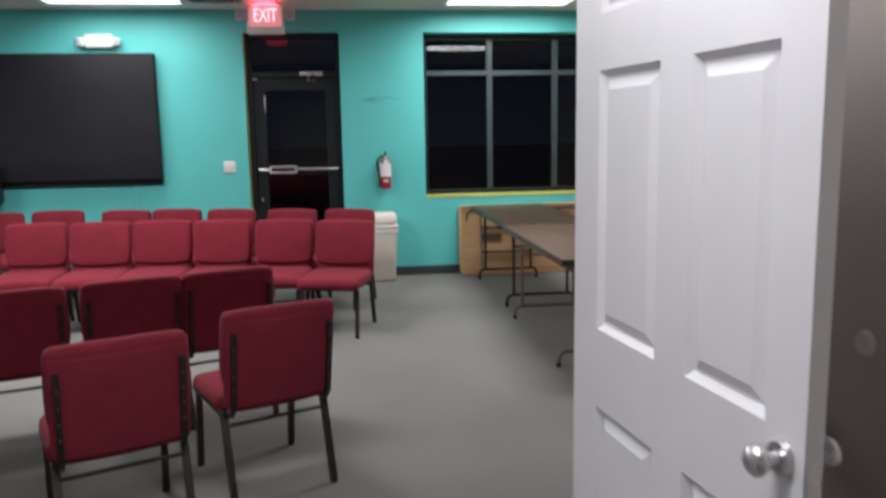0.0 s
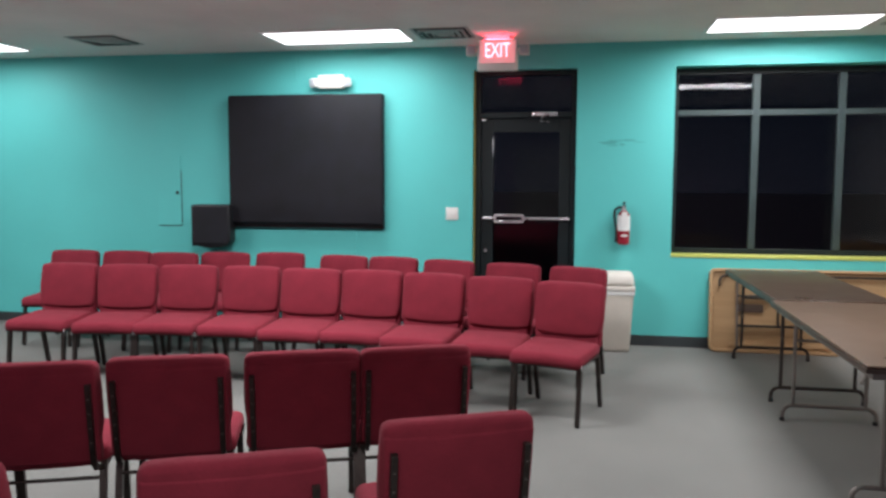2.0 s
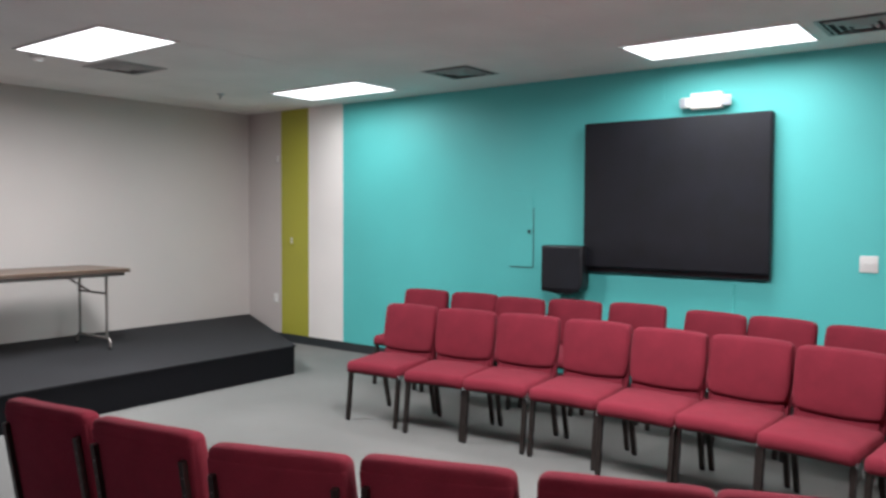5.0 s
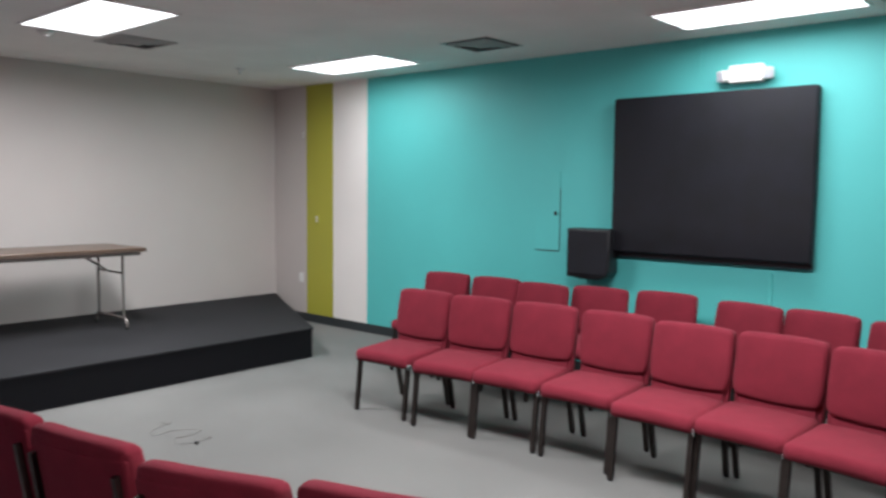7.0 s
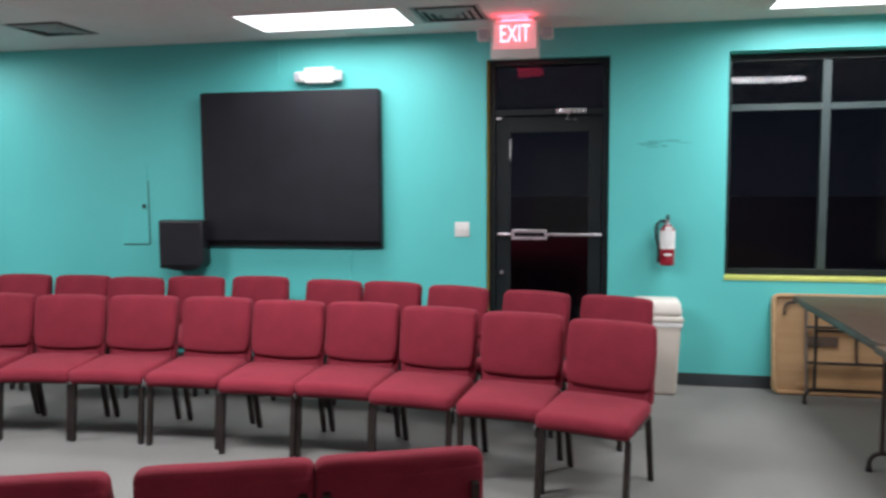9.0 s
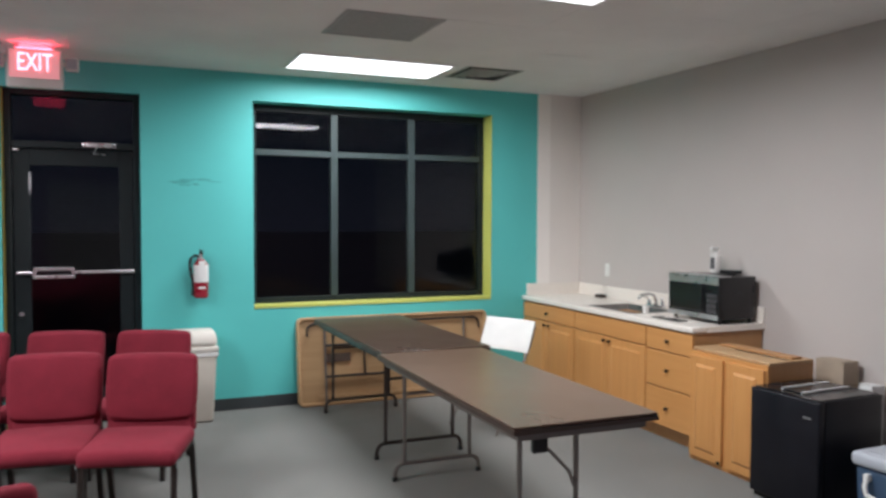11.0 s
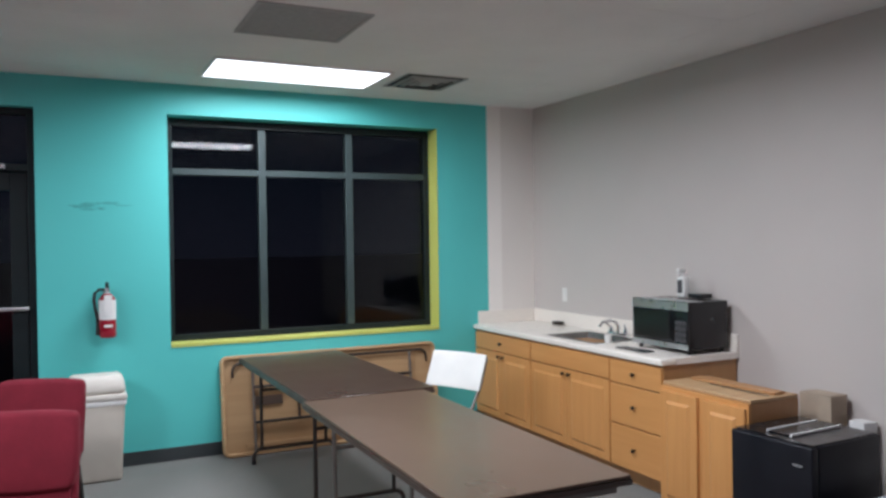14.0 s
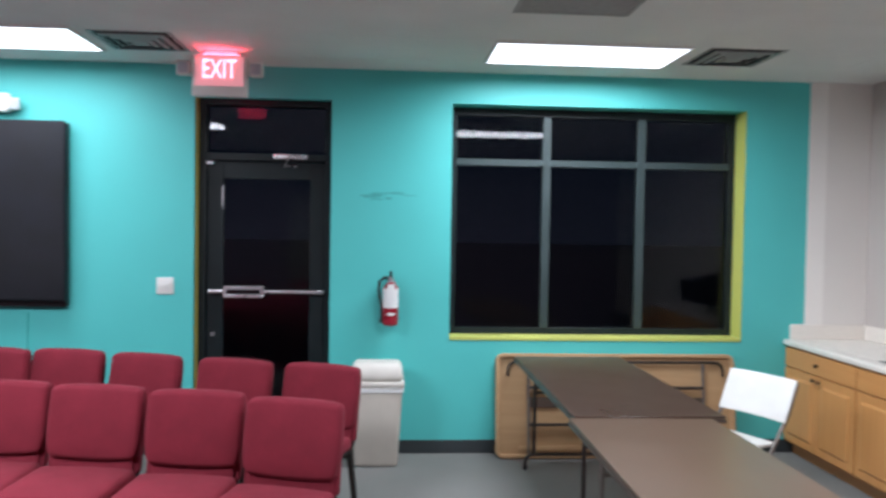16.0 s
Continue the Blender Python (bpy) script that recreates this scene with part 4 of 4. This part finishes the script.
def counter():
    ob = thing("countertop", pose(0, 0, 0), "cream laminate countertop with a backsplash and rounded front edge", "countertop")
    bm = bmesh.new()
    z0, z1 = CZ + 0.001, 0.845
    sx0, sx1, sy0, sy1 = 4.375, 4.735, -1.56, -1.0
    box(bm, 4.252, sx0, -2.365, -0.002, z0, z1, 0.008, 3)
    box(bm, sx1, XR - 0.0005, -2.365, -0.002, z0, z1)
    box(bm, sx0, sx1, -2.365, sy0, z0, z1)
    box(bm, sx0, sx1, sy1, -0.002, z0, z1)
    part("slab", bm, COUNTER, ob)
    part("backsplash", one_box(XR - 0.021, XR - 0.001, -2.365, -0.002, z1 + 0.0005, 0.955, 0.003, 1), COUNTER, ob)
    part("end_splash", one_box(4.30, XR - 0.0215, -0.0195, -0.0015, z1 + 0.0005, 0.955, 0.003, 1), COUNTER, ob)
    return sx0, sx1, sy0, sy1, z1


sx0, sx1, sy0, sy1, z1 = counter()
ob = thing("sink", pose(0, 0, 0), "shallow stainless steel sink set into the counter", "sink")
bm = bmesh.new()
rings = []
for i, (d, z) in enumerate(((-0.022, z1 + 0.0015), (-0.022, z1 + 0.005), (0.006, z1 + 0.004), (0.016, z1 - 0.02), (0.03, z1 - 0.15), (0.06, z1 - 0.165))):
    rings.append([bm.verts.new(p) for p in ((sx0 + d, sy0 + d, z), (sx1 - d, sy0 + d, z), (sx1 - d, sy1 - d, z), (sx0 + d, sy1 - d, z))])
for A, B in zip(rings, rings[1:]):
    for j in range(4):
        bm.faces.new((A[j], A[(j + 1) % 4], B[(j + 1) % 4], B[j]))
bm.faces.new(rings[-1])
bmesh.ops.recalc_face_normals(bm, faces=bm.faces)
for f in bm.faces:
    f.normal_flip()
part("basin", bm, SINK, ob)
part("drain", cyl(bmesh.new(), (4.595, -1.27, z1 - 0.1648), (4.595, -1.27, z1 - 0.161), 0.04, 0.036, 18), CHROME, ob)

ob = thing("faucet", pose(4.81, -1.27, z1 + 0.0008), "chrome two-handle kitchen faucet behind the sink", "faucet")
part("base_plate", one_box(-0.025, 0.025, -0.11, 0.11, 0.0, 0.018, 0.006, 2), CHROME, ob)
part("spout", tube(bmesh.new(), [(0, 0, 0.015), (0, 0, 0.06), (-0.02, 0, 0.095), (-0.07, 0, 0.115), (-0.14, 0.0, 0.105), (-0.165, 0.0, 0.085), (-0.168, 0, 0.07)], 0.011, 10), CHROME, ob)
for s in (-1, 1):
    bm = cyl(bmesh.new(), (0, s * 0.085, 0.018), (0, s * 0.085, 0.05), 0.018, 0.014, 14)
    tube(bm, [(0, s * 0.085, 0.05), (-0.02, s * 0.10, 0.075), (-0.04, s * 0.125, 0.085)], 0.007)
    part("handle", bm, CHROME, ob)
ob = thing("cup", pose(4.47, -1.585, z1 + 0.001), "small white cup on the counter beside the sink", "cup")
bm = bmesh.new()
cyl(bm, (0, 0, 0), (0, 0, 0.055), 0.022, 0.028, 18)
part("body", bm, PLASTIC_W, ob)
ob = thing("soap_dish", pose(4.80, -0.49, z1 + 0.001), "small dark sponge in a dish by the wall", "sponge")
part("sponge", one_box(-0.03, 0.03, -0.05, 0.05, 0.006, 0.035, 0.008, 2), KNOB, ob)
part("dish", one_box(-0.04, 0.04, -0.06, 0.06, 0.0, 0.0055, 0.002, 1), PLASTIC_BEIGE, ob)


def microwave():
    ob = thing("microwave", pose(4.672, -2.055, z1 + 0.001, 0, 0, 0), "black microwave oven with a steel-trimmed door, on the counter", "microwave")
    z0, zt, a, b = 0.028, 0.325, -0.272, 0.242
    part("body", one_box(-0.15, 0.160, a, b, z0, zt, 0.006, 2), BLACK_GLOSS, ob)
    part("top_trim", one_box(-0.172, -0.06, a - 0.001, b + 0.001, zt + 0.0005, zt + 0.004), STEEL, ob, "brushed steel top edge")
    dr = part("door", one_box(-0.172, -0.151, a + 0.128, b, z0 + 0.001, zt, 0.005, 2), BLACK_GLOSS, ob)
    part("window", one_box(-0.1745, -0.1725, a + 0.150, b - 0.025, z0 + 0.055, zt - 0.070, 0.0008, 1), MW_GLASS, dr)
    part("top_strip", one_box(-0.1738, -0.1725, a, b, zt - 0.055, zt - 0.002), STEEL, ob)
    part("bottom_strip", one_box(-0.1738, -0.1725, a, b, z0 + 0.002, z0 + 0.034), STEEL, ob, "brushed steel lower trim")
    part("handle", tube(bmesh.new(), [(-0.174, a + 0.142, z0 + 0.05), (-0.19, a + 0.142, z0 + 0.065), (-0.19, a + 0.142, zt - 0.065), (-0.174, a + 0.142, zt - 0.05)], 0.006), BLACK_GLOSS, dr)
    cp = part("control_panel", one_box(-0.172, -0.151, a, a + 0.125, z0, zt, 0.005, 2), BLACK_GLOSS, ob)
    part("display", one_box(-0.1738, -0.1725, a + 0.02, a + 0.11, zt - 0.09, zt - 0.062), MW_GLASS, cp)
    for i in range(4):
        for j in range(3):
            part("button", one_box(-0.1738, -0.1725, a + 0.02 + j * 0.032, a + 0.045 + j * 0.032, z0 + 0.048 + i * 0.036, z0 + 0.070 + i * 0.036), INK, cp)
    for sx in (-0.13, 0.14):
        for sy in (a + 0.035, b - 0.035):
            part("foot", cyl(bmesh.new(), (sx, sy, 0.0), (sx, sy, z0 - 0.0001), 0.014, n=10), GLIDE, ob)


microwave()
ob = thing("plate", pose(4.40, -1.86, z1 + 0.001), "thin dark tray in front of the microwave", "tray")
part("tray", one_box(-0.05, 0.04, -0.24, 0.05, 0.0, 0.007, 0.003, 1), MW_GLASS, ob)
ZM = z1 + 0.001 + 0.325 + 0.0045
ob = thing("spray_bottle", pose(4.74, -2.03, ZM), "white spray bottle with a printed label on the microwave", "bottle")
bm = one_box(-0.027, 0.027, -0.035, 0.035, 0.0, 0.135, 0.014, 3)
part("bottle", bm, PLASTIC_W, ob)
part("label", one_box(-0.0285, -0.0272, -0.022, 0.022, 0.03, 0.115), INK, ob, "grey printed label")
part("neck", cyl(bmesh.new(), (0, 0, 0.133), (0, 0, 0.165), 0.014, 0.012, 14), PLASTIC_W, ob)
bm = one_box(-0.045, 0.022, -0.014, 0.014, 0.163, 0.192, 0.006, 2)
part("trigger_head", tube(bm, [(-0.03, 0, 0.163), (-0.045, 0, 0.145), (-0.042, 0, 0.125)], 0.005), PLASTIC_W, ob)
ob = thing("small_box", pose(4.79, -2.13, ZM), "small dark box on the microwave", "box")
part("body", one_box(-0.05, 0.05, -0.06, 0.06, 0.0, 0.028, 0.004, 1), BLACK_GLOSS, ob)


def wall_cabinet():
    ob = thing("wall_cabinet", pose(0, 0, 0), "loose honey oak cabinet with two doors, standing on the floor", "cabinet")
    x0, x1, y0, y1, zt = 4.215, 4.560, -3.07, -2.42, 0.735
    part("body", one_box(x0, x1, y0, y1, 0.0, zt - 0.0205), OAK_SIDE, ob)
    part("top", one_box(x0 - 0.002, x1, y0, y1, zt - 0.02, zt, 0.003, 1), TAN_FRAME, ob)
    part("face_frame", one_box(x0 - 0.0155, x0 - 0.0005, y0, y1, 0.0, zt - 0.0205), OAK, ob)
    ym = (y0 + y1) / 2
    front("door", ob, x0 - 0.016, y0 + 0.012, ym - 0.022, 0.03, zt - 0.045, OAK)
    d = front("door", ob, x0 - 0.016, ym + 0.022, y1 - 0.012, 0.03, zt - 0.045, OAK)
    part("slot", one_box(x0 + 0.15, x0 + 0.172, y0 + 0.03, y0 + 0.44, zt + 0.0003, zt + 0.0015), KNOB, ob, "dark slot in the top board")
    part("catch", one_box(x0 - 0.04, x0 - 0.036, ym + 0.03, ym + 0.055, 0.035, 0.055), KNOB, d)


wall_cabinet()
ob = thing("wood_strip", pose(4.44, -2.70, 0.7355, 0, 0, 3), "loose oak trim board lying on the cabinet", "board")
part("board", one_box(-0.04, 0.045, -0.34, 0.24, 0.0, 0.014, 0.003, 1), OAK_SIDE, ob)


def fridge():
    ob = thing("mini_fridge", pose(4.305, -3.312, 0, 0, 0, 2), "small black compact refrigerator on the floor", "refrigerator")
    a, b, h = 0.245, 0.228, 0.62
    part("cabinet", one_box(-a + 0.05, a, -b, b, 0.012, h, 0.006, 2), FRIDGE_BLACK, ob)
    d = part("door", one_box(-a, -a + 0.046, -b, b, 0.03, h - 0.002, 0.010, 3), FRIDGE_BLACK, ob)
    part("badge", one_box(-a - 0.002, -a - 0.0002, -b + 0.05, -b + 0.10, h - 0.10, h - 0.09), STEEL, d, "small silver badge")
    part("kick_plate", one_box(-a + 0.03, -a + 0.05, -b + 0.01, b - 0.01, 0.0, 0.0295), GLIDE, ob)
    part("top_panel", one_box(-a + 0.02, a - 0.01, -b + 0.012, b - 0.012, h + 0.0005, h + 0.006, 0.002, 1), BLACK_GLOSS, ob)


fridge()
ob = thing("tray", pose(4.30, -3.29, 0.6275, 0, 0, 3), "flat black tray with two white edges on the refrigerator", "tray")
part("plate", one_box(-0.17, 0.20, -0.075, 0.045, 0.0, 0.006), BLACK_GLOSS, ob)
part("edge", one_box(-0.17, 0.20, 0.0455, 0.055, 0.0, 0.010), PAPER, ob)
part("edge", one_box(-0.17, 0.20, -0.085, -0.0755, 0.0, 0.010), PAPER, ob)
for x, y, w, d, h, r, lab, mt in ((4.775, -3.05, 0.07, 0.095, 0.715, 3, "small beige cardboard box standing by the wall", CARDBOARD), (4.81, -3.26, 0.05, 0.045, 0.60, -3, "white carton standing behind the refrigerator", PAPER)):
    ob = thing("carton", pose(x, y, 0, 0, 0, r), lab, "box")
    part("box", one_box(-w, w, -d, d, 0, h, 0.003, 1), mt, ob)
    part("flap", one_box(-w, w * 0.2, -d + 0.004, d - 0.004, h + 0.0005, h + 0.004), mt, ob)


def cooler():
    ob = thing("cooler", pose(4.44, -3.865, 0, 0, 0, 2), "blue plastic cooler with a pale lid and white swing handle", "cooler")
    bm = one_box(-0.31, 0.31, -0.16, 0.16, 0.0, 0.345, 0.025, 3)
    for v_ in bm.verts:
        f = 0.93 + 0.07 * v_.co.z / 0.345
        v_.co.x *= f
        v_.co.y *= f
    part("body", bm, BLUE, ob)
    lid = part("lid", one_box(-0.325, 0.325, -0.175, 0.175, 0.346, 0.415, 0.022, 3), LID, ob)
    part("lid_recess", one_box(-0.26, 0.26, -0.12, 0.12, 0.4155, 0.420, 0.002, 1), LID, lid)
    part("lid_rib", one_box(-0.20, -0.16, -0.05, 0.05, 0.4205, 0.428, 0.003, 1), LID, lid)
    hd = bmesh.new()
    tube(hd, [(-0.325, 0.08, 0.30), (-0.345, 0.075, 0.26), (-0.35, 0.06, 0.225), (-0.35, 0.0, 0.215), (-0.35, -0.06, 0.225), (-0.345, -0.075, 0.26), (-0.325, -0.08, 0.30)], 0.012)
    part("handle", hd, PLASTIC_W, ob, "white swing handle")
    for s in (-1, 1):
        part("handle_mount", one_box(-0.335, -0.30, s * 0.08 - 0.014, s * 0.08 + 0.014, 0.285, 0.32, 0.005, 2), PLASTIC_W, ob)
    ph = bmesh.new()
    tube(ph, [(0.335, -0.05, 0.05), (0.335, -0.05, 0.50), (0.335, 0.05, 0.53), (0.335, 0.06, 0.05)], 0.010)
    part("pull_handle", ph, GLIDE, ob, "black telescopic pull handle")


cooler()

# cord left on the carpet
ob = thing("cord", pose(-3.75, -3.25, 0.0), "thin grey cord lying on the carpet", "cord")
pts = [(0.55 * (i / 26 - 0.5) + 0.05 * math.sin(i * 0.9), 0.10 * math.sin(i * 0.55) + 0.05 * math.cos(i * 1.3), 0.004) for i in range(27)]
part("wire", tube(bmesh.new(), pts, 0.0016, 6), LEG_GREY, ob)
part("plug", one_box(0.262, 0.290, -0.03, -0.010, 0.0, 0.016, 0.004, 1), GLIDE, ob)

ob = thing("door_bumper", pose(HALL[1] - 0.0005, -6.758, 1.06), "small round white door bumper on the hall wall", "door stop")
part("disc", cyl(bmesh.new(), (0, 0, 0), (-0.012, 0, 0), 0.028, 0.022, 20), PLASTIC_W, ob)
